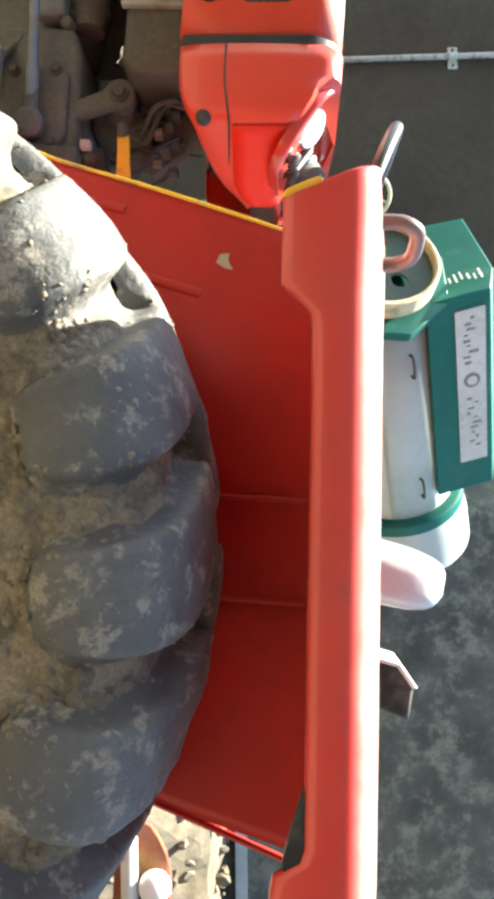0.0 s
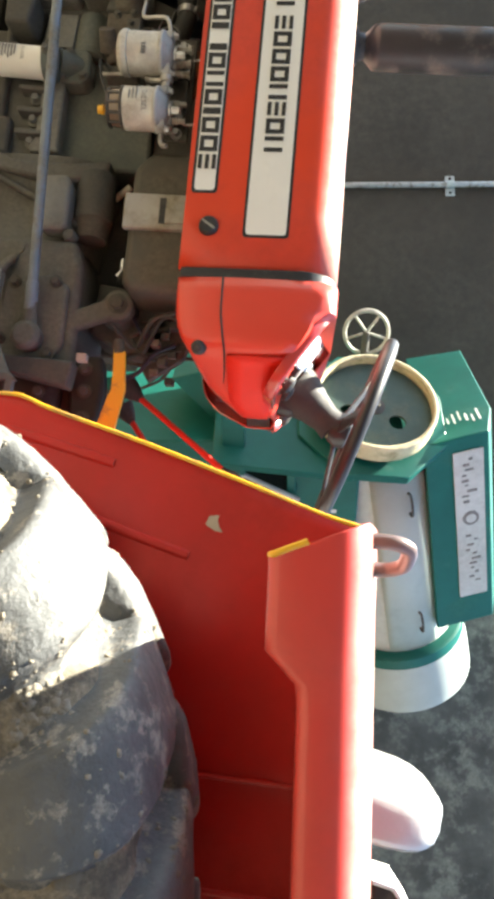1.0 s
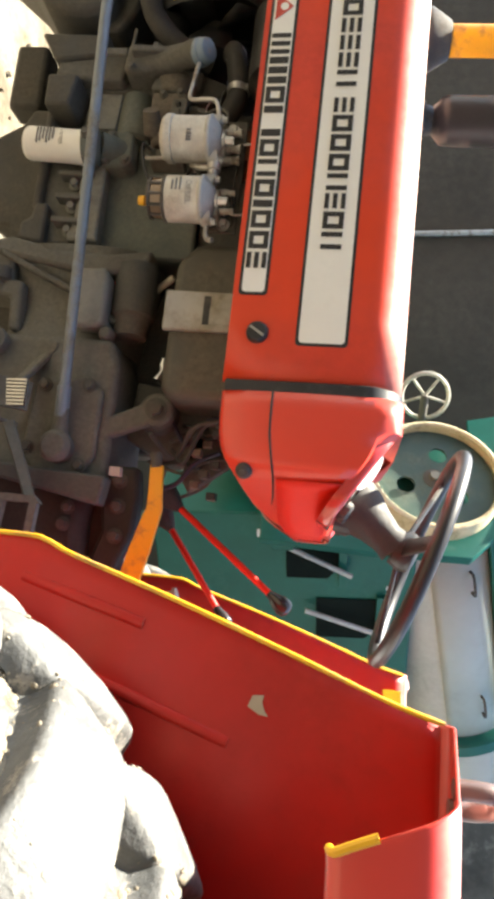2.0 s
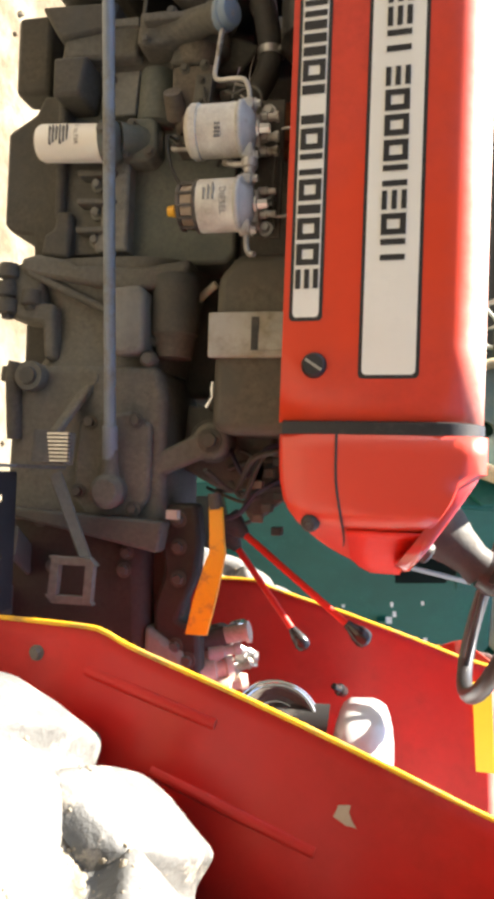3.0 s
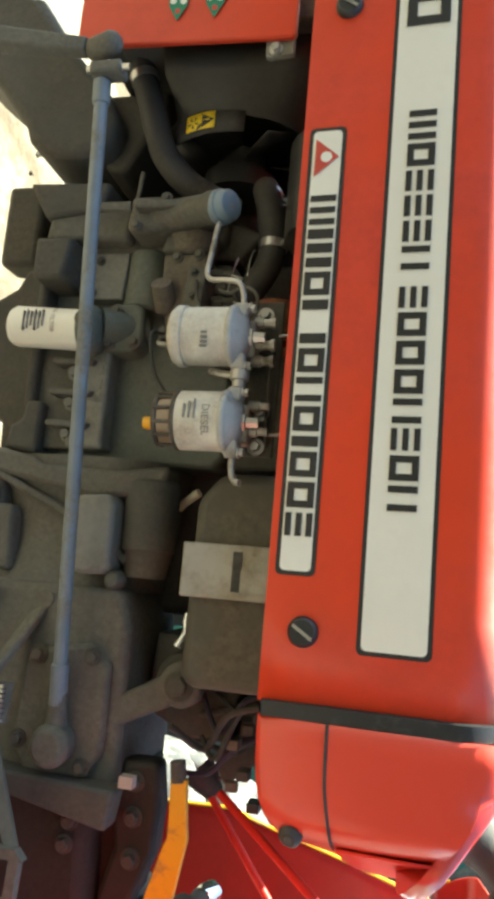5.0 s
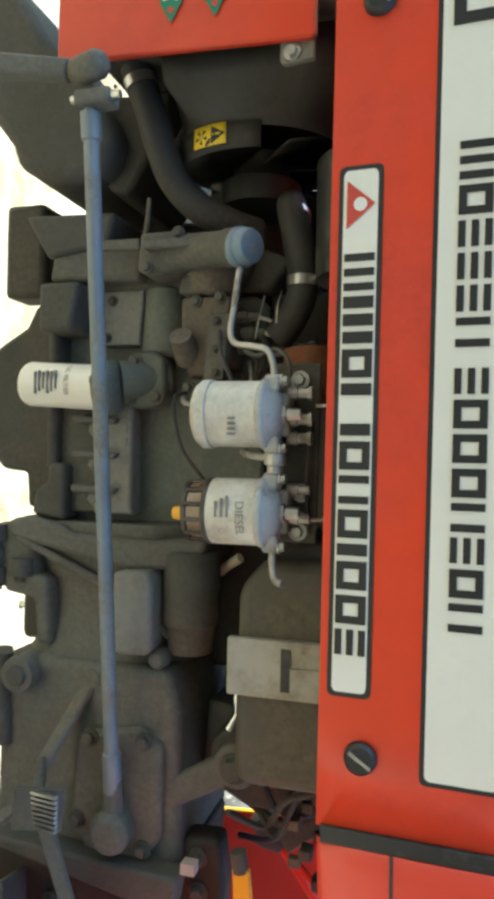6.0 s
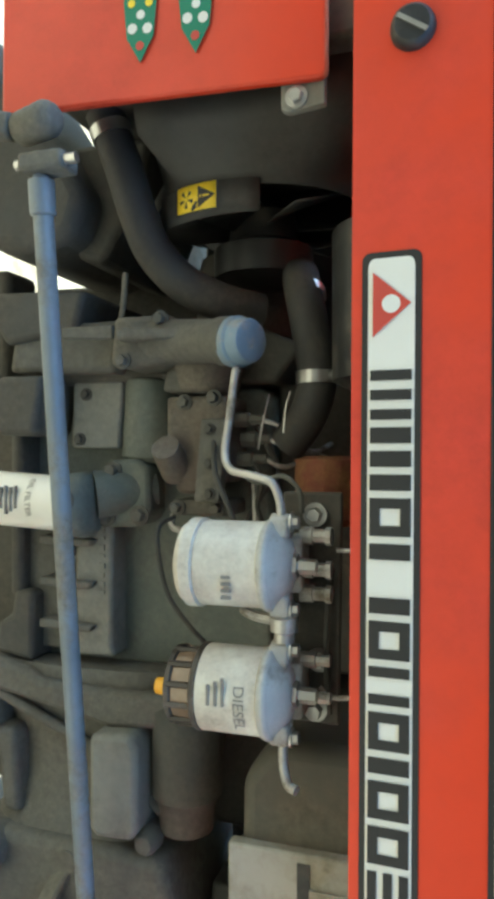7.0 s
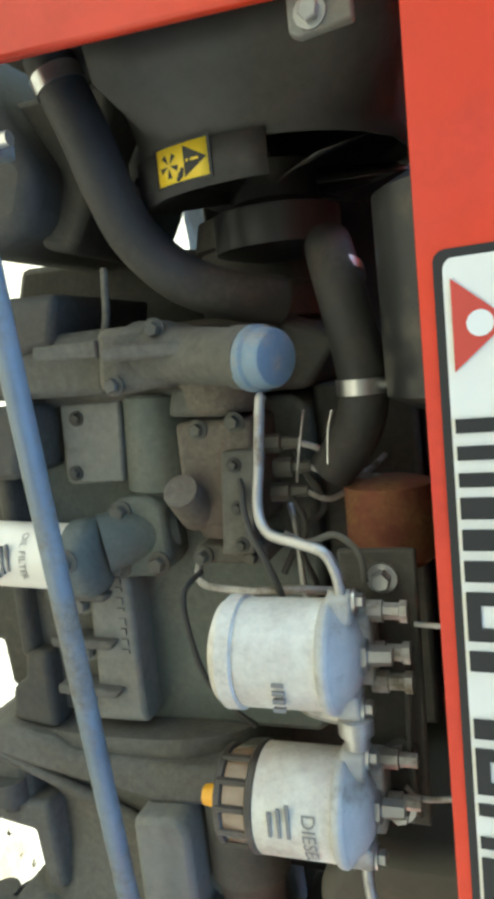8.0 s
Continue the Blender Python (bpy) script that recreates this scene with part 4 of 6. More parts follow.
part("dipstick", tube([(-1.738, 1.62, 0.844), (-1.763, 1.6, 0.914), (-1.803, 1.585, 0.949), (-1.863, 1.58, 0.959)], 0.004, 8), CAST, engine)

# fuel filters on their bracket
plate = part("filter_bracket", prism([(-1.582, 1.191), (-1.327, 1.189), (-1.325, 1.255), (-1.582, 1.259)], 1.512, 1.520), CAST_DARK, tractor, "dark bracket plate carrying two fuel filters", bevel=0.003)
for x, z in ((-1.342, 1.229), (-1.397, 1.233), (-1.557, 1.229)):
    part("bolt", hexbolt((x, 1.512, z), (0, -1, 0), 0.009, 0.012), STEEL, plate)


def fuel_filter(x, y, bottom, bowl, name, label):
    z0 = 1.092
    r = 0.0450
    if bowl:
        can_bm = turned((x, y, 1.118), (x, y, 1.19), ((0, r), (0.04, r + 0.001), (1, r + 0.001)), 40)
    else:
        can_bm = turned((x, y, z0), (x, y, 1.19), ((0, r - 0.010), (0.04, r - 0.002), (0.10, r), (0.11, r + 0.0035), (0.235, r + 0.0035), (0.25, r), (0.27, r), (0.275, r + 0.001), (1, r + 0.001)), 48)
    f = part(name, can_bm, WHITE_CAN, tractor, label, smooth=30)
    head_bm = turned((x, y, 1.186), (x, y, 1.216), ((0, r + 0.002), (0.14, r + 0.005), (0.34, r + 0.004), (0.42, r - 0.002), (0.7, r - 0.010), (0.9, 0.026), (1, 0.018)), 40)
    h = part("filter_cover", head_bm, ALU, f, "cast aluminium filter head", bevel=0.004)
    for dx in (-1, 1):
        part("cover_lug", loft([[(x + dx * a, y + b, z) for a, b in ((0.030, -0.017), (0.052, -0.012), (0.056, 0), (0.052, 0.012), (0.030, 0.017))] for z in (1.191, 1.212)]), ALU, f, bevel=0.003)
        part("lug_bolt", hexbolt((x + dx * 0.046, y, 1.212), (0, 0, 1), 0.007, 0.007), STEEL, f)
    part("cover_arm", box((x - 0.03, y + 0.005, 1.195), (x + 0.03, 1.515, 1.222)), ALU, f, bevel=0.004)
    part("centre_bolt", turned((x, y, 1.212), (x, y, 1.240), ((0, 0.014), (0.3, 0.014), (0.35, 0.009), (1, 0.008)), 6), STEEL, f)
    if bowl:
        bw = turned((x, y, 1.080), (x, y, 1.118), ((0, 0.026), (0.12, 0.036), (0.3, 0.0405), (0.9, 0.0415), (0.92, 0.044), (1, 0.044)), 36)
        part("sediment_bowl", bw, BOWL, f, "smoky brown sediment bowl")
        for k in range(6):
            a = radians(-165 + 30 * k)
            c = Vector((x + 0.0412 * math.cos(a), y + 0.0412 * math.sin(a), 0))
            part("cage_bar", rod(c + Vector((0, 0, 1.086)), c + Vector((0, 0, 1.117)), 0.0035, segs=6), CAGE, f)
        for z_, r_ in ((1.0865, 0.0405), (1.1165, 0.0450)):
            part("cage_hoop", turned((x, y, z_ - 0.004), (x, y, z_ + 0.004), ((0, r_), (0.2, r_ + 0.002), (0.8, r_ + 0.002), (1, r_)), 36), CAGE, f)
        part("drain_screw", turned((x + 0.006, y, 1.082), (x + 0.006, y, 1.058), ((0, 0.006), (0.4, 0.006), (0.45, 0.011), (1, 0.009)), 10), YELLOW, f, "yellow drain screw")
    return f


f1 = fuel_filter(-1.506, 1.466, 1.092, False, "fuel_filter", "dusty white fuel filter can")
f2 = fuel_filter(-1.371, 1.466, 1.080, True, "fuel_filter", "white fuel filter with smoky sediment bowl, marked for diesel")
can_text("DIESEL", -1.371, 1.466, 0.0462, 1.168, 0.0165, f2, GREY_INK, turn=0.15)
for i in range(3):
    part("faded_print", box((-1.395 + 0.004 * i, 1.4188, 1.150 - 0.008 * i), (-1.366, 1.4215, 1.153 - 0.008 * i)), GREY_INK, f2)
for i in range(4):
    part("faded_print", box((-1.500 + 0.007 * i, 1.4195, 1.150), (-1.4965 + 0.007 * i, 1.4235, 1.160)), GREY_INK, f1)
# banjo bolts and fuel lines
for x in (-1.536, -1.500, -1.474):
    part("banjo_bolt", turned((x, 1.487, 1.218), (x, 1.487, 1.252), ((0, 0.010), (0.4, 0.010), (0.42, 0.0075), (0.8, 0.0075), (0.82, 0.010), (1, 0.010)), 8), PIPE, plate)
for x in (-1.402, -1.362):
    part("banjo_bolt", turned((x, 1.49, 1.218), (x, 1.49, 1.250), ((0, 0.009), (0.5, 0.009), (0.52, 0.0065), (1, 0.0065)), 8), PIPE, plate)
line = tube([(-1.722, 1.515, 1.136), (-1.715, 1.512, 1.134), (-1.66, 1.50, 1.131), (-1.625, 1.49, 1.130), (-1.607, 1.478, 1.141), (-1.601, 1.468, 1.168), (-1.594, 1.462, 1.192), (-1.575, 1.462, 1.201), (-1.558, 1.462, 1.203)], 0.0048, 10, 6)
part("fuel_line", line, PIPE, tractor, "pale zinc fuel line")
part("fuel_line", tube([(-1.60, 1.505, 1.148), (-1.592, 1.50, 1.168), (-1.60, 1.495, 1.195), (-1.585, 1.49, 1.215), (-1.56, 1.492, 1.218)], 0.003, 8, 6), CAST, tractor)
part("fuel_line", tube([(-1.64, 1.56, 1.09), (-1.60, 1.54, 1.10), (-1.55, 1.53, 1.125), (-1.48, 1.53, 1.15), (-1.47, 1.51, 1.20)], 0.0035, 8, 6), CAST_DARK, tractor)
part("fuel_line", tube([(-1.345, 1.475, 1.205), (-1.32, 1.47, 1.203), (-1.295, 1.463, 1.205), (-1.28, 1.455, 1.212), (-1.277, 1.45, 1.222)], 0.0052, 10, 6), PIPE, tractor, "pale zinc fuel line")
part("elbow", turned((-1.465, 1.466, 1.205), (-1.425, 1.466, 1.205), ((0, 0.011), (0.3, 0.011), (0.35, 0.015), (0.7, 0.015), (0.75, 0.011), (1, 0.011)), 14), PIPE, tractor)
part("elbow_branch", tube([(-1.447, 1.468, 1.205), (-1.447, 1.472, 1.185), (-1.45, 1.475, 1.165), (-1.455, 1.478, 1.155)], 0.006, 8, 5), PIPE, tractor)
part("cable", tube([(-1.545, 1.565, 1.035), (-1.535, 1.53, 1.03), (-1.50, 1.52, 1.035), (-1.455, 1.515, 1.05), (-1.42, 1.52, 1.075), (-1.40, 1.53, 1.09)], 0.003, 8, 6), RUBBER, tractor, "thin black cable")
part("wire", tube([(-1.34, 1.505, 1.246), (-1.40, 1.50, 1.243), (-1.47, 1.50, 1.246), (-1.50, 1.50, 1.25)], 0.0028, 8, 6), CAST_DARK, tractor)
part("wire", tube([(-1.37, 1.50, 1.236), (-1.36, 1.50, 1.25), (-1.365, 1.50, 1.29)], 0.0028, 8, 6), PIPE, tractor)
part("wire", tube([(-1.52, 1.50, 1.255), (-1.52, 1.495, 1.29)], 0.0025, 8, 6), PIPE, tractor)
part("wire", tube([(-1.70, 1.57, 1.185), (-1.68, 1.568, 1.18), (-1.65, 1.565, 1.178)], 0.0012, 6, 4), STEEL, tractor)

# hoses, manifold, air cleaner
lower = part("radiator_hose", tube([(-2.062, 1.55, 0.944), (-2.03, 1.552, 0.955), (-1.985, 1.555, 0.971), (-1.934, 1.56, 0.986), (-1.884, 1.567, 1.006), (-1.842, 1.58, 1.043), (-1.820, 1.605, 1.087), (-1.812, 1.64, 1.125)], 0.0248, 24, 8), RUBBER, tractor, "thick black lower radiator hose")
part("hose_clamp", turned((-2.044, 1.551, 0.950), (-2.029, 1.552, 0.955), ((0, 0.0264), (1, 0.0264)), 28), STEEL, lower, "steel hose clamp")
upper = part("radiator_hose", tube([(-1.862, 1.66, 1.176), (-1.842, 1.625, 1.186), (-1.800, 1.602, 1.199), (-1.748, 1.597, 1.209), (-1.719, 1.597, 1.212), (-1.690, 1.600, 1.207), (-1.660, 1.606, 1.191), (-1.637, 1.616, 1.170)], 0.0242, 24, 8), RUBBER, tractor, "black upper radiator hose")
part("hose_clamp", turned((-1.726, 1.597, 1.2115), (-1.711, 1.597, 1.2115), ((0, 0.0262), (1, 0.0262)), 28), STEEL, upper, "steel hose clamp")
part("clamp_screw", turned((-1.719, 1.583, 1.234), (-1.719, 1.572, 1.242), ((0, 0.006), (1, 0.0055)), 10), STEEL, upper)
part("hose_clamp", turned((-1.83, 1.62, 1.192), (-1.82, 1.614, 1.194), ((0, 0.0256), (1, 0.0256)), 28), STEEL, upper)
part("manifold", turned((-1.622, 1.63, 1.222), (-1.535, 1.63, 1.222), ((0, 0.030), (0.05, 0.045), (0.9, 0.045), (1, 0.035)), 24), RUST_RED, tractor, "rust-red exhaust manifold")
part("air_cleaner", turned((-1.893, 1.575, 1.329), (-1.698, 1.575, 1.329), ((0, 0.07), (0.06, 0.092), (0.94, 0.092), (1, 0.07)), 32), BLACK, tractor, "black drum-shaped air cleaner")

# dark plates added to put the shade under the bonnet into colour
part("far_shade_plate", box((-2.03, 1.955, 1.285), (-0.99, 1.962, 1.585)), CAST_DARK, tractor, "dark plate painted for shade inside the far bonnet side")
part("far_gap_cover", box((-1.99, 1.945, 1.06), (-1.70, 1.953, 1.29)), BLACK, tractor, "black plate added to close the far side of the engine bay", bevel=0.002)
part("underside_shade_plate", box((-2.03, 1.44, 1.555), (-0.99, 1.955, 1.562)), CAST_DARK, tractor, "dark plate painted for shade below the bonnet top")

# radiator, shroud and fan
part("radiator", prism([(1.47, 0.92), (1.93, 0.92), (1.93, 1.32), (1.47, 1.32)], -2.13, -2.062, axis="x"), CAST_DARK, tractor, "dark radiator core", bevel=0.006)
rect = [(1.505 + 0.39 * a, 1.005 + 0.27 * b) for a, b in [(0, i / 6) for i in range(6)] + [(i / 6, 1) for i in range(6)] + [(1, 1 - i / 6) for i in range(6)] + [(1 - i / 6, 0) for i in range(6)]]
ring1 = []
for y, z in rect:
    d = Vector((y - 1.70, z - 1.113)).normalized()
    ring1.append((1.70 + d.x * 0.152, 1.113 + d.y * 0.152))
SHROUD = material("dusty_dark_shroud", (0.042, 0.043, 0.040), 0.42, vary=0.3, scale=9, dirt=(0.075, 0.070, 0.062), dirt_amount=0.25, dirt_scale=6, dirt_edge=0.2)
shroud = part("fan_shroud", loft([[(-2.062, y, z) for y, z in rect], [(-2.012, y * 0.85 + cy * 0.15, z * 0.85 + cz * 0.15) for (y, z), (cy, cz) in zip(rect, ring1)], [(-1.968, cy, cz) for cy, cz in ring1], [(-1.950, cy, cz) for cy, cz in ring1]], caps=False), SHROUD, tractor, "dusty dark fan shroud", thick=0.004, smooth=60)
guard = []
for k in range(9):
    a = radians(222 - 7.1 * k)
    guard.append([(x, 1.70 + math.cos(a) * 0.1545, 1.113 + math.sin(a) * 0.1545) for x in (-1.956, -1.912 - 0.004 * k / 8)])
part("shroud_lip", loft(guard, closed=False), SHROUD, shroud, "grey shroud lip", thick=0.003)
# warning sticker on the shroud lip
def on_lip(u, v, out):
    a = radians(208 - v)
    return (u, 1.70 + math.cos(a) * (0.1545 + out), 1.113 + math.sin(a) * (0.1545 + out))


stk = bmesh.new()
rows_ = [[stk.verts.new(on_lip(u, v, 0.0024)) for v in np.linspace(0.5, 23.5, 6)] for u in (-1.958, -1.922)]
for i in range(5):
    stk.faces.new((rows_[0][i], rows_[0][i + 1], rows_[1][i + 1], rows_[1][i]))
sticker = part("warning_sticker", stk, STICKER, shroud, "yellow fan warning sticker", thick=0.0006)
tri = bmesh.new()
tri.faces.new([tri.verts.new(on_lip(u, v, 0.0032)) for u, v in ((-1.954, 13.5), (-1.926, 13.5), (-1.940, 22.5))])
part("warning_triangle", tri, INK, sticker, smooth=0)
fan_mark = bmesh.new()
for k in range(5):
    a = 2 * math.pi * k / 5
    pts = [(-1.940 + 0.0115 * r * math.cos(a + d), 6.8 + 4.2 * r * math.sin(a + d)) for r, d in ((0.12, 0), (1.0, -0.28), (1.0, 0.22))]
    fan_mark.faces.new([fan_mark.verts.new(on_lip(u, v, 0.0032)) for u, v in pts])
part("fan_pictogram", fan_mark, INK, sticker, smooth=0)
hand_mark = bmesh.new()
for u, v, du, dv in ((-1.929, 11.6, 0.0035, 1.3), (-1.9325, 12.4, 0.003, 0.9), (-1.926, 10.6, 0.0022, 0.9)):
    hand_mark.faces.new([hand_mark.verts.new(on_lip(u + du * math.cos(a), v + dv * math.sin(a), 0.0033)) for a in (2 * math.pi * k / 10 for k in range(10))])
part("caution_pictogram", hand_mark, INK, sticker, smooth=0)
bang = bmesh.new()
for u0, u1, v0, v1 in ((-1.9412, -1.9388, 16.4, 19.6), (-1.9412, -1.9388, 14.6, 15.5)):
    bang.faces.new([bang.verts.new(on_lip(u, v, 0.0042)) for u, v in ((u0, v0), (u1, v0), (u1, v1), (u0, v1))])
part("caution_stroke", bang, STICKER, sticker, smooth=0)
border = bmesh.new()
for u0, u1, v0, v1 in ((-1.9590, -1.9565, 0.0, 24.0), (-1.9235, -1.9210, 0.0, 24.0), (-1.958, -1.922, 0.0, 1.0), (-1.958, -1.922, 23.0, 24.0)):
    ra = [[border.verts.new(on_lip(u, v, 0.0031)) for v in np.linspace(v0, v1, 4)] for u in (u0, u1)]
    for i in range(3):
        border.faces.new((ra[0][i], ra[0][i + 1], ra[1][i + 1], ra[1][i]))
part("sticker_border", border, INK, sticker, smooth=0)
fan = part("fan", turned((-1.958, 1.70, 1.113), (-1.86, 1.70, 1.113), ((0, 0.045), (0.4, 0.05), (0.5, 0.07), (0.9, 0.07), (1, 0.03)), 24), BLACK, tractor, "black engine fan")
for k in range(6):
    a = radians(60 * k + 12)
    d, e = Vector((0, math.cos(a), math.sin(a))), Vector((0, -math.sin(a), math.cos(a)))
    c = Vector((-1.945, 1.70, 1.113))
    part("blade", loft([[c + d * r + e * w * s + Vector((s * 0.014, 0, 0)) for s in (-1, 1)] for r, w in ((0.045, 0.024), (0.09, 0.034), (0.143, 0.042))], closed=False), BLACK, fan, thick=0.002)

# fuel tank with grey strap
tank = part("fuel_tank", prism([(-1.30, 1.18), (-1.255, 1.142), (-0.99, 1.138), (-0.97, 1.15), (-0.97, 1.36), (-1.30, 1.36)], 1.508, 1.89), TANK, tractor, "dark olive fuel tank below the bonnet", bevel=0.018)
st = bmesh.new()
prism([(-1.188, 1.132), (-1.106, 1.132), (-1.106, 1.330), (-1.188, 1.330)], 1.494, 1.512, st)
strap = part("tank_strap", st, STRAP, tractor, "dusty grey sheet strap with a slot", bevel=0.003)
part("slot_shadow", box((-1.178, 1.4925, 1.212), (-1.118, 1.4935, 1.226)), BLACK, strap)
part("slot_tongue", box((-1.152, 1.4905, 1.226), (-1.118, 1.4938, 1.275)), STRAP, strap)
part("small_lever", tube([(-1.252, 1.66, 1.066), (-1.262, 1.655, 1.078), (-1.28, 1.645, 1.105)], 0.008, 10, 5), material("pale_worn_plate", (0.5, 0.46, 0.36), 0.6), tractor, "pale worn lever end")
part("chrome_linkage", turned((-1.075, 1.60, 1.118), (-1.025, 1.60, 1.116), ((0, 0.005), (0.3, 0.008), (0.5, 0.005), (1, 0.009)), 12), CHROME, tractor)
part("chrome_linkage", turned((-1.045, 1.59, 1.122), (-1.02, 1.585, 1.112), ((0, 0.005), (1, 0.011)), 12), CHROME, tractor)

# bell housing and gearbox
def bell_ring(x, near, far, lo, hi, k=3.2):
    """A rounded upright section of the housing at x."""
    cy, cz, hy, hz = (near + far) / 2, (lo + hi) / 2, (far - near) / 2, (hi - lo) / 2
    ring = []
    for i in range(36):
        a = 2 * math.pi * i / 36
        c, d = math.cos(a), math.sin(a)
        ring.append((x, cy + hy * math.copysign(abs(c) ** (2 / k), c), cz + hz * math.copysign(abs(d) ** (2 / k), d)))
    return ring


bell = part("bell_housing", loft([bell_ring(-1.33, 1.602, 1.94, 0.69, 1.06), bell_ring(-1.285, 1.604, 1.94, 0.69, 1.055), bell_ring(-1.265, 1.612, 1.935, 0.695, 1.05), bell_ring(-1.215, 1.622, 1.93, 0.705, 1.04), bell_ring(-1.17, 1.616, 1.93, 0.715, 1.03), bell_ring(-1.13, 1.604, 1.92, 0.715, 1.022), bell_ring(-1.098, 1.590, 1.90, 0.70, 1.02)]), CAST, tractor, "dusty olive bell housing with cast ridges", smooth=60)
part("flange", prism([(-1.338, 0.735), (-1.325, 0.80), (-1.312, 0.82), (-1.305, 0.97), (-1.318, 1.065), (-1.290, 1.06), (-1.262, 1.01), (-1.256, 0.93), (-1.270, 0.86), (-1.290, 0.75), (-1.30, 0.70), (-1.330, 0.70)], 1.590, 1.66), CAST, bell, bevel=0.009)
part("ridge", tube([(-1.300, 1.598, 0.72), (-1.262, 1.604, 0.80), (-1.225, 1.612, 0.88), (-1.190, 1.612, 0.94), (-1.15, 1.606, 1.00)], 0.008, 12, 6), CAST, bell)
part("edge_rib", prism([(-1.240, 0.69), (-1.205, 0.69), (-1.196, 0.75), (-1.120, 0.757), (-1.118, 0.785), (-1.235, 0.775)], 1.596, 1.64), CAST, bell, bevel=0.008)
part("clutch_pan", box((-1.29, 1.75, 0.625), (-1.08, 1.88, 0.80)), CAST_DARK, bell, bevel=0.015)
part("lower_housing", prism([(-1.328, 0.74), (-1.322, 0.665), (-1.30, 0.648), (-1.222, 0.648), (-1.210, 0.670), (-1.207, 0.75)], 1.602, 1.72), CAST, bell, bevel=0.012)
part("plug", turned((-1.118, 1.60, 0.988), (-1.118, 1.572, 0.988), ((0, 0.017), (0.7, 0.016), (1, 0.011)), 18), CAST, bell)
part("starter_motor", turned((-1.292, 1.625, 1.028), (-1.125, 1.625, 1.028), ((0, 0.040), (0.04, 0.047), (0.72, 0.047), (0.75, 0.040), (1, 0.036)), 28), CAST_DARK, bell, "dark starter motor barrel", smooth=50)
part("starter_cover", prism([(-1.257, 0.915), (-1.261, 0.972), (-1.245, 0.983), (-1.135, 0.984), (-1.126, 0.972), (-1.124, 0.925), (-1.135, 0.915)], 1.562, 1.64), HOUSING, bell, "pale grey rectangular housing", bevel=0.012)
for x, z in ((-1.300, 0.682), (-1.262, 0.678), (-1.226, 0.682), (-1.243, 0.735), (-1.084, 0.698)):
    part("boss", turned((x - 0.02, 1.60, z - 0.012), (x + 0.02, 1.60, z - 0.012), ((0, 0.020), (0.7, 0.022), (0.8, 0.012), (1, 0.012)), 14), CAST_DARK, bell)
part("cross_shaft_boss", turned((-1.079, 1.6, 0.753), (-1.079, 1.545, 0.753), ((0, 0.030), (0.75, 0.028), (0.8, 0.031), (1, 0.029)), 24), CAST, bell, "round shaft boss")
part("shaft_end", turned((-1.079, 1.545, 0.753), (-1.079, 1.538, 0.753), ((0, 0.018), (1, 0.016)), 18), CAST_DARK, bell)
gear = part("gearbox", prism([(-1.104, 0.703), (-0.864, 0.698), (-0.790, 0.690), (-0.790, 1.028), (-0.804, 1.033), (-1.044, 1.028), (-1.104, 1.008)], 1.575, 1.825), CAST, tractor, "dusty olive-grey gearbox casing", bevel=0.04)
OILY = material("oily_black_casting", (0.030, 0.028, 0.025), 0.55, vary=0.4, scale=8, dirt=(0.065, 0.056, 0.045), dirt_amount=0.15, dirt_scale=7, dirt_edge=0.2, bump=0.35, bump_scale=80, spec=0.35)
part("rear_transmission", prism([(-0.83, 0.690), (-0.45, 0.62), (0.28, 0.55), (0.28, 1.0), (-0.30, 1.02), (-0.704, 0.998), (-0.83, 1.01)], 1.583, 1.82), OILY, tractor, "oily black rear transmission casting", bevel=0.03)
side_bracket = part("side_bracket", prism([(-0.835, 1.030), (-0.838, 1.092), (-0.770, 1.102), (-0.700, 1.098), (-0.612, 1.062), (-0.585, 1.105), (-0.508, 1.110), (-0.503, 1.055), (-0.552, 1.015), (-0.630, 1.010), (-0.700, 1.030), (-0.760, 1.020)], 1.598, 1.65), OILY, tractor, "dark curved bracket beside the gearbox", bevel=0.010)
for x, z in ((-0.805, 1.058), (-0.752, 1.060), (-0.690, 1.062), (-0.560, 1.060), (-0.535, 1.085)):
    part("bolt", hexbolt((x, 1.598, z), (0, -1, 0), 0.011, 0.012), CAST_DARK, side_bracket)
part("bracket_web", prism([(-0.80, 0.985), (-0.57, 0.985), (-0.55, 1.03), (-0.81, 1.04)], 1.63, 1.80), OILY, side_bracket, bevel=0.008)
part("side_cover", prism([(-0.994, 0.858), (-0.844, 0.848), (-0.804, 0.878), (-0.804, 0.978), (-0.844, 1.008), (-0.984, 1.008), (-1.014, 0.968)], 1.560, 1.58), CAST, gear, bevel=0.008)
for x, z in ((-0.989, 0.883), (-0.854, 0.863), (-0.824, 0.978), (-0.994, 0.978), (-0.794, 0.778), (-0.704, 0.808), (-0.704, 0.958), (-0.739, 0.963)):
    part("bolt", hexbolt((x, 1.560 if z > 0.86 and x < -0.8 else 1.575, z), (0, -1, 0), 0.010, 0.010), CAST_DARK, gear)
part("side_flange", prism([(-0.819, 0.718), (-0.804, 0.718), (-0.744, 1.038), (-0.804, 1.048)], 1.53, 1.58), CAST_DARK, gear, bevel=0.006)
part("lower_tube", tube([(-1.110, 1.57, 0.712), (-1.09, 1.57, 0.709), (-1.064, 1.57, 0.708), (-0.954, 1.575, 0.713)], 0.016, 12), CAST_DARK, gear)

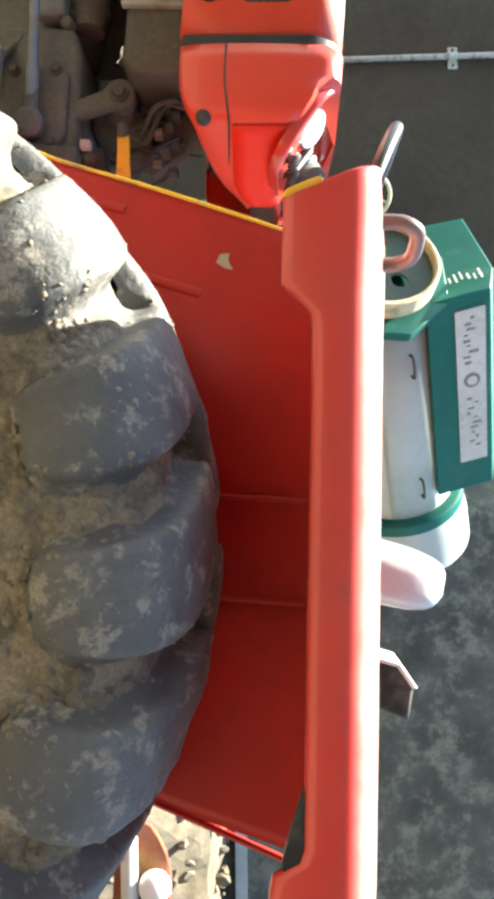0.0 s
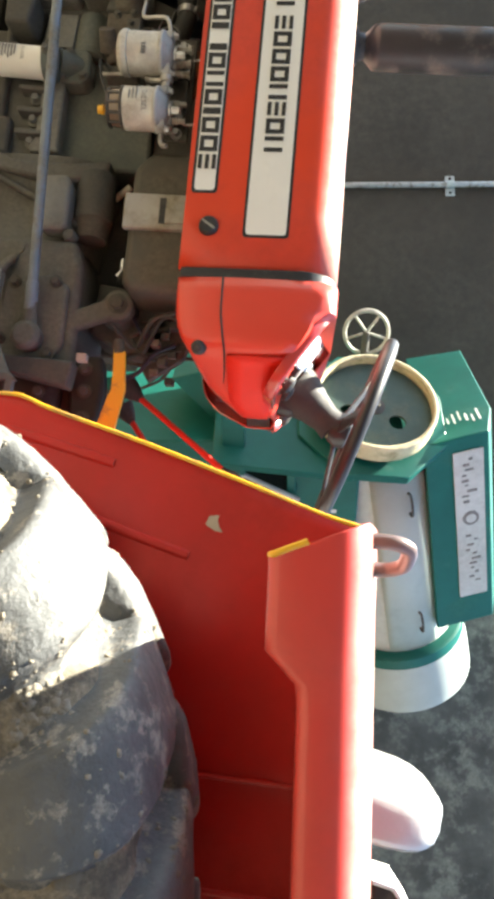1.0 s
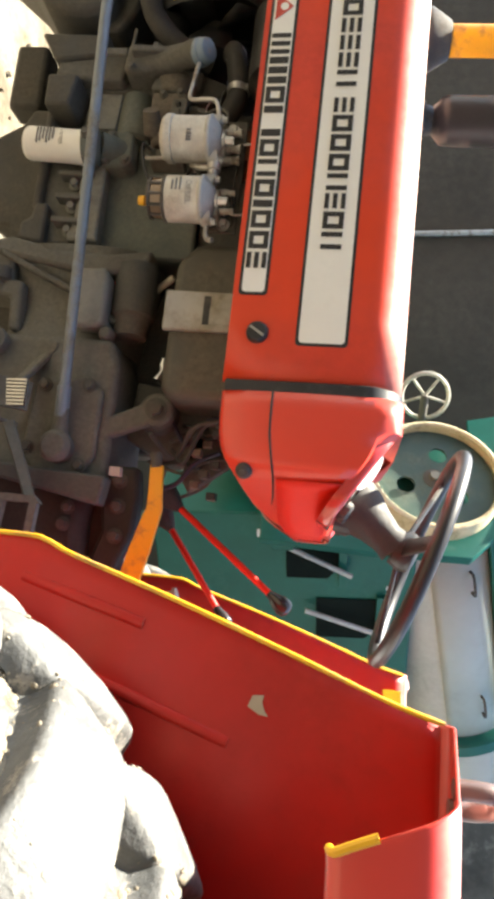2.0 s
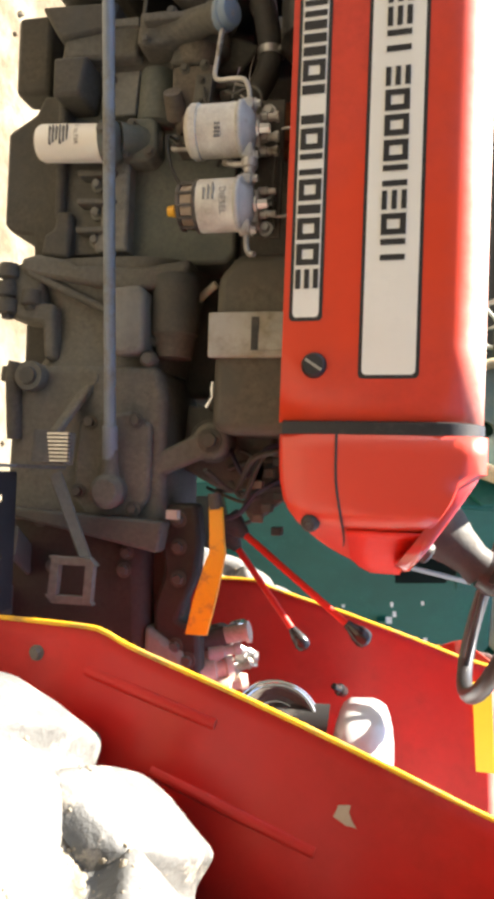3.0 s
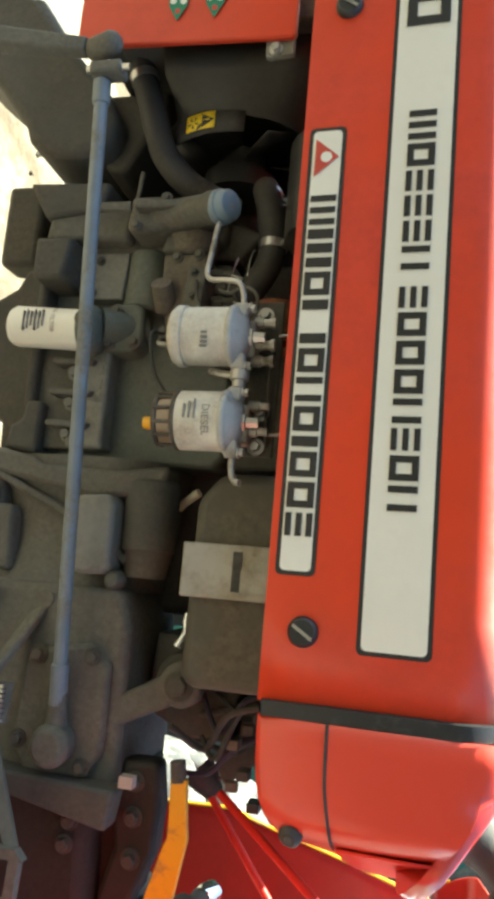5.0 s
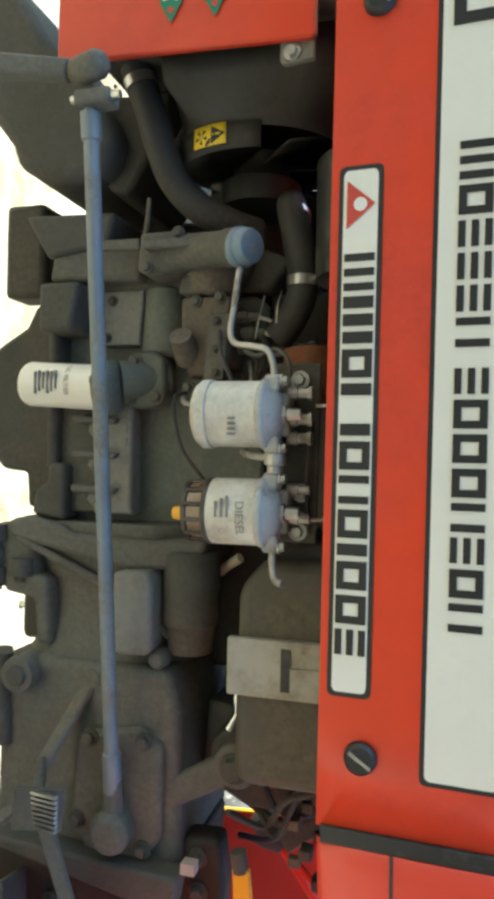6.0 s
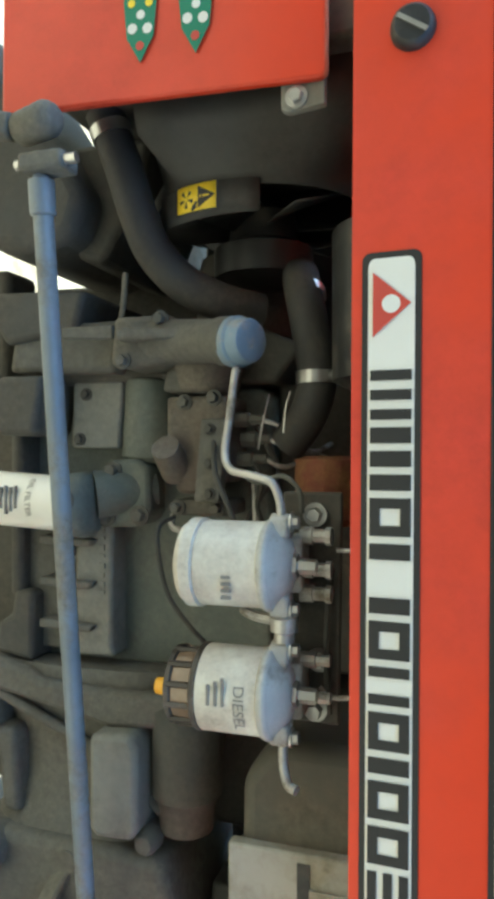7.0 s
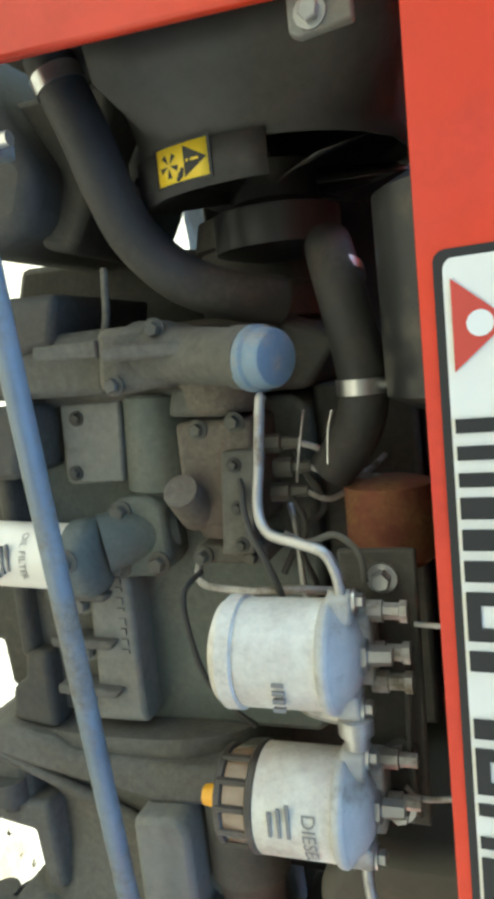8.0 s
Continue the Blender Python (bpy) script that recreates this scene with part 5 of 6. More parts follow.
# steering box, drop arm, drag link
sb = bmesh.new()
turned((-0.963, 1.72, 1.108), (-0.963, 1.625, 1.108), ((0, 0.062), (0.5, 0.058), (0.6, 0.046), (1, 0.042)), 24, sb)
prism([(-1.036, 1.05), (-0.906, 1.04), (-0.866, 1.12), (-0.866, 1.21), (-1.006, 1.24)], 1.66, 1.80, sb)
part("steering_box", sb, CAST_DARK, tractor, "dark cast steering box", bevel=0.006)
arm_dir = Vector((0.092, -0.03, -0.185))
P = Vector((-0.960, 1.605, 1.118))


def bar(p, q, w0, w1, t0, t1, wide):
    """A flat forged bar from p to q."""
    p, q, wide = Vector(p), Vector(q), Vector(wide).normalized()
    ax = (q - p).normalized()
    wide = (wide - ax * wide.dot(ax)).normalized()
    th = ax.cross(wide)
    rings = []
    for s in np.linspace(0, 1, 7):
        c, w, t = p.lerp(q, s), w0 + (w1 - w0) * s, t0 + (t1 - t0) * s
        rings.append([c + wide * a * w + th * b * t for a, b in ((-1, -0.5), (-0.8, -1), (0.8, -1), (1, -0.5), (1, 0.5), (0.8, 1), (-0.8, 1), (-1, 0.5))])
    return loft(rings)


Q = P + arm_dir
da = bar(P, Q, 0.026, 0.018, 0.014, 0.012, (1, 0, 0.5))
turned(P + Vector((0, 0.02, 0)), P - Vector((0, 0.018, 0)), ((0, 0.036), (0.85, 0.036), (1, 0.03)), 26, da)
turned(Q + Vector((0, 0.028, 0)), Q - Vector((0, 0.02, 0)), ((0, 0.026), (1, 0.024)), 22, da)
drop = part("drop_arm", da, CAST, tractor, "dusty forged steering drop arm", bevel=0.003)
part("arm_nut", hexbolt(P - Vector((0, 0.018, 0)), (0, -1, 0), 0.016, 0.012), CAST_DARK, drop)
R0 = Q + Vector((0, -0.028, 0))
joint = bmesh.new()
turned(R0 + Vector((0.012, 0.03, 0)), R0 + Vector((0.012, -0.03, 0)), ((0, 0.024), (0.2, 0.032), (0.8, 0.034), (1, 0.024)), 24, joint)
turned(R0 + Vector((0, 0, 0)), R0 + Vector((-0.07, -0.008, 0.002)), ((0, 0.020), (0.6, 0.015), (1, 0.014)), 18, joint)
BALL = Vector((-1.985, 1.402, 0.943))
END = R0 + Vector((-0.05, -0.006, 0.001))
link = part("drag_link", turned(END, BALL + Vector((0.03, 0.005, 0)), ((0, 0.0145), (0.06, 0.0145), (0.062, 0.0112), (0.935, 0.0112), (0.937, 0.0145), (0.972, 0.0145), (0.974, 0.009), (1, 0.009)), 20), ROD, tractor, "long blue-grey steel drag link rod")
part("rear_joint", joint, CAST, link, "greasy ball joint", bevel=0.002)
bj = turned(BALL + Vector((0, 0.010, -0.030)), BALL + Vector((0, -0.010, 0.030)), ((0, 0.014), (0.12, 0.019), (0.8, 0.0200), (0.92, 0.016), (1, 0.010)), 26)
part("front_joint", bj, CAST, link, "grey ball joint housing", bevel=0.002)
part("pinch_clamp", box((-1.950, 1.388, 0.927), (-1.930, 1.424, 0.982)), CAST, link, bevel=0.004)
part("clamp_bolt", rod((-1.940, 1.398, 0.92), (-1.940, 1.398, 0.995), 0.006, segs=10), STEEL, link)
sa = bar(BALL + Vector((0.0, 0.0, -0.03)), BALL + Vector((-0.05, -0.01, -0.34)), 0.014, 0.024, 0.013, 0.02, (1, 0, 0))
# dark block added to cover a bright sliver behind the steering arm
part("axle_gap_filler", prism([(-2.06, 0.84), (-1.90, 0.86), (-1.89, 0.90), (-1.95, 0.935), (-2.06, 0.98)], 1.62, 1.86), CAST_DARK, tractor, "dark block added to fill the gap by the front axle", bevel=0.01)
part("steering_arm", sa, CAST, tractor, "forged steering arm", bevel=0.003)
fr = prism([(-2.37, 0.63), (-2.15, 0.77), (-2.05, 0.86), (-1.97, 0.905), (-1.915, 0.885), (-1.898, 0.83), (-1.905, 0.77), (-1.935, 0.715), (-1.97, 0.705), (-2.09, 0.61), (-2.21, 0.47), (-2.37, 0.41)], 1.565, 1.855)
part("front_bolster", fr, CAST_DARK, tractor, "dark cast front axle bolster", bevel=0.02)
# another added block, set where bright ground would show
part("lower_gap_filler", box((-1.92, 1.70, 0.605), (-1.74, 1.78, 0.690)), CAST_DARK, tractor, "dark block added to fill a bright lower gap", bevel=0.012)
part("mount_bracket", prism([(-1.850, 0.73), (-1.775, 0.775), (-1.79, 0.885), (-1.845, 0.90)], 1.575, 1.80), CAST_DARK, tractor, "dark engine mount bracket", bevel=0.008)
part("bracket", prism([(-1.73, 0.77), (-1.65, 0.77), (-1.65, 0.83), (-1.73, 0.845)], 1.56, 1.66), CAST_DARK, tractor, bevel=0.008)

# pedals, step plate, brackets
pd = part("clutch_pedal", bar((-0.962, 1.43, 0.874), (-0.905, 1.425, 0.872), 0.036, 0.036, 0.006, 0.006, (0, 0.35, 0.94)), CAST_DARK, tractor, "worn ribbed clutch pedal")
for i in range(8):
    x = -0.958 + 0.0068 * i
    part("rib", bar((x, 1.4265, 0.840), (x, 1.4165, 0.908), 0.0022, 0.0022, 0.0035, 0.0035, (1, 0, 0)), STEEL, pd)
part("pedal_arm", bar((-0.955, 1.515, 0.824), (-1.075, 1.590, 0.872), 0.013, 0.015, 0.006, 0.007, (0.5, 0, -0.85)), CAST, tractor, "flat forged pedal arm")
part("pedal_stem", bar((-0.935, 1.44, 0.862), (-0.955, 1.515, 0.824), 0.016, 0.014, 0.008, 0.007, (1, 0, 0)), CAST_DARK, tractor)
part("arm_pivot", turned((-1.078, 1.62, 0.874), (-1.078, 1.572, 0.874), ((0, 0.026), (0.7, 0.025), (0.8, 0.016), (1, 0.015)), 20), CAST, tractor)
bp_ = bmesh.new()
for a, b in (((-0.735, 1.43, 0.888), (-0.668, 1.425, 0.885)), ((-0.735, 1.432, 0.952), (-0.668, 1.428, 0.950)), ((-0.735, 1.43, 0.882), (-0.735, 1.432, 0.958)), ((-0.668, 1.425, 0.880), (-0.668, 1.428, 0.955))):
    loft([[Vector(p) + o for o in (Vector((-0.007, -0.008, -0.007)), Vector((0.007, -0.008, 0.007)), Vector((0.007, 0.008, 0.007)), Vector((-0.007, 0.008, -0.007)))] for p in (a, b)], bm=bp_)
part("brake_pedal", bp_, CAST, tractor, "open square brake pedal frame")
part("pedal_arm", bar((-0.738, 1.440, 0.938), (-0.885, 1.475, 0.855), 0.010, 0.012, 0.006, 0.007, (0.5, 0, 0.85)), CAST, tractor)


def slot_outline(c, way, length=0.050, w=0.0140):
    d = Vector(way).normalized()
    e = Vector((-d.y, d.x))
    c = Vector(c)
    return [c + d * a * length / 2 + e * b * w / 2 for a, b in ((-1, -1), (1, -1), (1, 1), (-1, 1))]


def make_step():
    bm = bmesh.new()
    z = 0.79
    loops = [[Vector(p) for p in ((-0.892, 1.222), (-0.64, 1.222), (-0.64, 1.450), (-0.888, 1.450))]]
    for c, way in (((-0.838, 1.271), (-0.042, 0.057)), ((-0.831, 1.386), (-0.042, 0.057)), ((-0.783, 1.313), (0.032, 0.055)), ((-0.726, 1.388), (-0.042, 0.057)), ((-0.675, 1.318), (0.032, 0.055))):
        loops.append(slot_outline(c, way))
    edges = []
    for lp in loops:
        vs = [bm.verts.new((p.x, p.y, z)) for p in lp]
        edges += [bm.edges.new((vs[i], vs[(i + 1) % len(vs)])) for i in range(len(vs))]
    bmesh.ops.triangle_fill(bm, use_beauty=True, use_dissolve=False, edges=edges)
    return bm


STEPMAT = material("scuffed_black_plate", (0.024, 0.027, 0.03), 0.5, vary=0.3, scale=10, dirt=(0.09, 0.085, 0.075), dirt_amount=0.0, dirt_scale=12, spec=0.2)
step = part("step_plate", make_step(), STEPMAT, tractor, "scuffed black step plate with slots cut through", thick=0.004, smooth=0)
part("step_flange", prism([(1.222, 0.792), (1.214, 0.785), (1.197, 0.66), (1.201, 0.66), (1.219, 0.784), (1.227, 0.788)], -0.897, -0.64, axis="x"), STEPMAT, step)
part("step_front", prism([(1.205, 0.787), (1.475, 0.787), (1.56, 0.82), (1.56, 0.835), (1.475, 0.808), (1.205, 0.805)], -0.902, -0.896, axis="x"), CAST, step)
part("step_bracket", bar((-0.76, 1.46, 0.785), (-0.70, 1.62, 0.74), 0.03, 0.03, 0.006, 0.006, (1, 0, 0)), CAST_DARK, tractor)
part("fender_stay", prism([(-0.66, 0.66), (-0.60, 0.66), (-0.60, 0.72), (-0.66, 0.72)], 1.25, 1.62), CAST_DARK, tractor, bevel=0.004)
yb = bmesh.new()
loft([[(x, 1.535 + 0.12 * (x + 0.82) , z0), (x, 1.535 + 0.12 * (x + 0.82), z1), (x, 1.547 + 0.12 * (x + 0.82), z1), (x, 1.547 + 0.12 * (x + 0.82), z0)] for x, z0, z1 in ((-0.835, 1.134, 1.160), (-0.78, 1.135, 1.163), (-0.748, 1.134, 1.166), (-0.735, 1.128, 1.163), (-0.66, 1.104, 1.148), (-0.592, 1.088, 1.130))], bm=yb)
part("yellow_bracket", yb, YELLOW, tractor, "yellow painted cranked steel lever", bevel=0.002)
part("lever_pin", turned((-0.86, 1.54, 1.142), (-0.83, 1.54, 1.146), ((0, 0.012), (1, 0.012)), 14), CAST_DARK, tractor)

# levers, linkages and cables under the dash
KNOB = material("black_knob_plastic", (0.02, 0.02, 0.02), 0.25, coat=0.4, vary=0.1, bump=0)
for a, b, k in (((-0.745, 1.835, 1.115), (-0.553, 1.842, 1.258), 0.018), ((-0.782, 1.73, 1.150), (-0.600, 1.70, 1.390), 0.020)):
    a, b = Vector(a), Vector(b)
    w = (b - a).normalized()
    lv = part("hand_lever", rod(a, b, 0.0075, segs=12), FLAP, tractor, "thin red hand lever with black knob")
    part("knob", turned(b - w * 0.012, b + w * 0.046, ((0, 0.008), (0.25, 0.012), (0.5, k * 0.9), (0.75, k), (0.92, k * 0.8), (1, k * 0.35)), 20), KNOB, lv, "black plastic knob")
    part("boot", turned(a - w * 0.03, a + w * 0.02, ((0, 0.03), (0.5, 0.022), (1, 0.010)), 16), RUBBER, lv)
gl = bmesh.new()
turned((-0.55, 1.62, 1.055), (-0.54, 1.86, 1.12), ((0, 0.030), (0.2, 0.032), (0.22, 0.024), (0.6, 0.022), (0.62, 0.028), (0.75, 0.028), (0.77, 0.018), (1, 0.018)), 20, gl)
gate = part("linkage_shaft", gl, CAST_DARK, tractor, "grey control shaft with chromed end")
part("chrome_ring", turned((-0.5405, 1.855, 1.118), (-0.5385, 1.90, 1.130), ((0, 0.021), (0.2, 0.024), (0.9, 0.024), (1, 0.015)), 20), CHROME, gate)
rnd = random.Random(12)
for i in range(9):
    c = Vector((rnd.uniform(-0.52, -0.40), rnd.uniform(1.60, 1.90), rnd.uniform(1.03, 1.17)))
    s = rnd.uniform(0.012, 0.026)
    part("hydraulic_fitting", turned(c, c + Vector((rnd.uniform(-0.03, 0.03), rnd.uniform(-0.03, 0.03), 0.05)), ((0, s), (0.4, s), (0.45, s * 0.6), (0.8, s * 0.6), (0.82, s * 0.9), (1, s * 0.8)), 12), (ALU, STEEL, CAST)[i % 3], gate)
part("top_cover", prism([(-0.60, 1.0), (-0.25, 1.0), (-0.25, 1.07), (-0.32, 1.10), (-0.55, 1.08)], 1.58, 1.84), HOUSING, tractor, "grey hydraulic top cover", bevel=0.012)
WIRE = material("violet_black_wire", (0.03, 0.025, 0.05), 0.5, vary=0.2, bump=0)
for i in range(11):
    x, y, z = rnd.uniform(-0.97, -0.86), rnd.uniform(1.58, 1.70), rnd.uniform(1.20, 1.27)
    pts = [(x, y, z + 0.05), (x + rnd.uniform(-0.03, 0.05), y, z), (x + rnd.uniform(0, 0.08), y + rnd.uniform(-0.03, 0.03), z - 0.04), (x + rnd.uniform(-0.02, 0.1), y + rnd.uniform(-0.02, 0.05), z - rnd.uniform(0.06, 0.14))]
    part("wiring", tube(pts, rnd.uniform(0.003, 0.006), 8, 6), (WIRE, RUBBER, CAST_DARK)[i % 3], tractor)
for i in range(7):
    x, z = -0.93 + 0.022 * i, 1.26 - 0.02 * (i % 3)
    part("connector", box((x, 1.60 + 0.015 * (i % 2), z - 0.02), (x + 0.016, 1.63, z)), (BLACK, CAST_DARK, RUSTY)[i % 3], tractor, bevel=0.002)
part("dash_bracket", prism([(-0.95, 1.20), (-0.83, 1.17), (-0.80, 1.19), (-0.86, 1.27), (-0.95, 1.30)], 1.66, 1.69), CAST_DARK, tractor, bevel=0.003)
part("pinch_tab", box((-0.825, 1.54, 1.05), (-0.808, 1.56, 1.072)), material("pale_tab", (0.45, 0.38, 0.33), 0.6), tractor)

# steering column and wheel
SC = Vector((-0.712, YC, 1.685))
tilt_dir = Vector((-0.945, 0, 0.325)).normalized()
axis = Vector((0.325, 0, 0.945)).normalized()
part("steering_column", turned((-0.79, YC, 1.49), SC - axis * 0.03, ((0, 0.034), (0.3, 0.03), (0.35, 0.022), (0.85, 0.020), (0.9, 0.032), (1, 0.034)), 20), BLACK, tractor, "black steering column")
wheel_bm = bmesh.new()
n_seg = 64
rim_pts = []
for i in range(n_seg):
    a = 2 * math.pi * i / n_seg
    d = tilt_dir * math.cos(a) + Vector((0, 1, 0)) * math.sin(a)
    rim_pts.append([wheel_bm.verts.new(SC + d * (0.228 + 0.0155 * math.cos(b)) + axis * 0.0155 * math.sin(b)) for b in (2 * math.pi * k / 12 for k in range(12))])
for i in range(n_seg):
    p, q = rim_pts[i], rim_pts[(i + 1) % n_seg]
    for k in range(12):
        wheel_bm.faces.new((p[k], p[(k + 1) % 12], q[(k + 1) % 12], q[k]))
sw = part("steering_wheel", wheel_bm, material("black_wheel_plastic", (0.022, 0.021, 0.021), 0.42, coat=0.1, vary=0.15, bump=0.02), tractor, "black three-spoke steering wheel", smooth=60)
hub_c = SC - axis * 0.035
part("hub", turned(hub_c - axis * 0.02, hub_c + axis * 0.03, ((0, 0.035), (0.5, 0.045), (0.85, 0.040), (1, 0.025)), 24), BLACK, sw)
for k in range(3):
    a = radians(35 + 120 * k)
    d = tilt_dir * math.cos(a) + Vector((0, 1, 0)) * math.sin(a)
    part("spoke", bar(hub_c + d * 0.03, SC + d * 0.222, 0.020, 0.014, 0.005, 0.005, d.cross(axis)), BLACK, sw)
part("column_boot", turned(mid + along * 0.02, SC - axis * 0.05, ((0, 0.062), (0.25, 0.056), (0.5, 0.044), (0.8, 0.036), (1, 0.040)), 24), RUBBER, tractor, "black column cover behind the dash", smooth=50)

# seat
def cushion(c, half, k=4):
    bm = bmesh.new()
    bmesh.ops.create_cube(bm, size=2)
    bmesh.ops.subdivide_edges(bm, edges=bm.edges, cuts=7, use_grid_fill=True)
    for v in bm.verts:
        p = v.co
        s = (abs(p.x) ** k + abs(p.y) ** k + abs(p.z) ** k) ** (1 / k)
        q = p / s
        q = q * (1 + 0.02 * noise.noise(q * 3))
        v.co = Vector(c) + Vector((q.x * half[0], q.y * half[1], q.z * half[2]))
    return bm


seat = part("seat_cushion", cushion((-0.21, 1.80, 1.415), (0.205, 0.17, 0.066)), VINYL, tractor, "white seat cushion still wrapped in clear plastic", smooth=60)
bk = cushion((0.06, 1.76, 1.70), (0.07, 0.19, 0.215))
bmesh.ops.rotate(bk, cent=(0.10, 1.76, 1.55), matrix=Matrix.Rotation(radians(10), 3, "Y"), verts=bk.verts)
part("backrest", bk, VINYL, tractor, "white plastic-wrapped backrest", smooth=60)
# round dished suspension under the front of the seat
DISH, FACE = Vector((-0.378, 1.735, 1.240)), Vector((-0.55, -0.75, 0.25)).normalized()
susp = part("seat_suspension", turned(DISH - FACE * 0.045, DISH + FACE * 0.02, ((0, 0.05), (0.2, 0.085), (0.7, 0.093), (1, 0.088), (1, 0.074), (0.72, 0.066), (0.6, 0.04), (0.58, 0.034)), 40), CAST_DARK, tractor, "black dished seat suspension with chrome rings")
for off, rad, w in ((0.0215, 0.082, 0.0042), (0.006, 0.0945, 0.003), (0.004, 0.052, 0.0028)):
    u_, v_, _ = frame_of(FACE)
    loop = [DISH + FACE * off + (u_ * math.cos(2 * math.pi * i / 36) + v_ * math.sin(2 * math.pi * i / 36)) * rad for i in range(37)]
    part("chrome_ring", tube(loop, w, 8, 2), CHROME, susp)
part("dish_knob", turned(DISH, DISH + FACE * 0.055, ((0, 0.022), (0.3, 0.026), (0.8, 0.026), (1, 0.018)), 16), BLACK, susp)
# upright control tube and pale fittings of the hydraulic cover
ct = part("control_tube", rod((-0.545, 1.69, 1.07), (-0.565, 1.70, 1.135), 0.021), CAST_DARK, tractor, "dark clamp tube with a white upper end")
part("white_sleeve", turned((-0.565, 1.70, 1.135), (-0.577, 1.70, 1.186), ((0, 0.017), (0.85, 0.017), (0.86, 0.022), (1, 0.022)), 20), WHITE_CAN, ct, "white sleeve with a steel ring")
part("clamp_ear", box((-0.60, 1.675, 1.05), (-0.545, 1.70, 1.105)), CAST_DARK, ct, bevel=0.006)
for (fx, fz), fr, fm in (((-0.492, 1.12), 0.026, WHITE_CAN), ((-0.515, 1.09), 0.02, ALU), ((-0.465, 1.15), 0.019, WHITE_CAN), ((-0.455, 1.105), 0.024, STEEL), ((-0.53, 1.135), 0.014, ALU)):
    part("pale_fitting", turned((fx, 1.68, fz - 0.03), (fx - 0.012, 1.70, fz + 0.035), ((0, fr), (0.45, fr), (0.5, fr * 0.7), (0.75, fr * 0.7), (0.8, fr * 0.95), (1, fr * 0.8)), 14), fm, tractor)
for xs_ in (-0.365, -0.345, -0.31):
    fold = [(xs_, 1.80 - 0.172 * math.cos(a_), 1.415 + 0.0655 * math.sin(a_) * (0.86 if xs_ < -0.35 else 0.93)) for a_ in np.linspace(0.35, 2.8, 9)]
    part("wrap_fold", tube(fold, 0.0035, 6, 3), STRAP, seat, "grey fold of the plastic wrap")
part("seat_post", turned((-0.40, 1.76, 1.0), (-0.36, 1.78, 1.34), ((0, 0.05), (0.6, 0.04), (1, 0.06)), 16), BLACK, tractor)
part("seat_knob", turned((-0.375, 2.08, 1.33), (-0.352, 2.12, 1.352), ((0, 0.008), (0.5, 0.010), (0.6, 0.016), (1, 0.014)), 12), KNOB, tractor)
# work lamp above the far fender
lamp = part("work_lamp", prism([(0.345, 1.812), (0.355, 1.862), (0.412, 1.906), (0.498, 1.896), (0.470, 1.816)], 1.90, 2.02), BLACK, tractor, "small rear work lamp, its sunlit face painted white", bevel=0.008)
# white plate paints the sunlight on the lamp's front and top
part("lamp_sunlit_face", prism([(0.338, 1.808), (0.350, 1.868), (0.410, 1.914), (0.414, 1.902), (0.360, 1.860), (0.350, 1.812)], 1.893, 2.026), WHITE_PAINT, lamp, bevel=0.003)
part("lamp_stay", tube([(0.42, 1.96, 1.81), (0.42, 2.0, 1.74), (0.41, 2.10, 1.62)], 0.012, 10, 5), BLACK, lamp)
# three-point linkage at the back
lk = part("top_link", turned((0.24, 1.68, 1.19), (1.15, 1.66, 1.272), ((0, 0.026), (0.1, 0.026), (0.12, 0.0195), (0.9, 0.0195), (0.92, 0.026), (1, 0.026)), 18), GALV, tractor, "grey top link tube of the hitch")
plate_outline = [(0.60, 1.20), (0.70, 1.245), (0.708, 1.277), (0.735, 1.300), (0.770, 1.320), (0.820, 1.334), (0.88, 1.334), (0.96, 1.315), (0.96, 1.20)]
part("hitch_plate", prism(plate_outline, 1.695, 1.707), RUST_RED, lk, "rust-brown hitch plate", bevel=0.004)
part("hitch_ball", cushion((0.832, 1.67, 1.300), (0.037, 0.03, 0.037), 2), WHITE_PAINT, lk, "white ball end")
part("hitch_pin", rod((0.832, 1.645, 1.300), (0.832, 1.70, 1.300), 0.014), STEEL, lk)
part("lift_arm", bar((0.22, 1.62, 0.85), (1.0, 1.50, 1.04), 0.03, 0.025, 0.012, 0.012, (0, 0, 1)), CAST_DARK, tractor)

# far side of the engine bay
# block and drum added only to keep bright ground from showing through
part("far_gap_block", prism([(-1.36, 1.00), (-1.06, 1.00), (-1.06, 1.17), (-1.12, 1.21), (-1.30, 1.21), (-1.36, 1.16)], 1.76, 1.94), CAST_DARK, tractor, "dark block added to close a gap beside the engine", bevel=0.015)
alt = part("gap_drum", turned((-1.93, 1.80, 1.06), (-1.79, 1.80, 1.06), ((0, 0.055), (0.05, 0.075), (0.3, 0.082), (0.32, 0.074), (0.62, 0.074), (0.64, 0.082), (0.92, 0.078), (1, 0.05)), 28), CAST_DARK, tractor, "dusty dark drum added to cover bright ground")
part("gap_drum_pulley", turned((-1.965, 1.80, 1.06), (-1.93, 1.80, 1.06), ((0, 0.04), (0.4, 0.03), (0.6, 0.03), (1, 0.04)), 24), STEEL, alt)

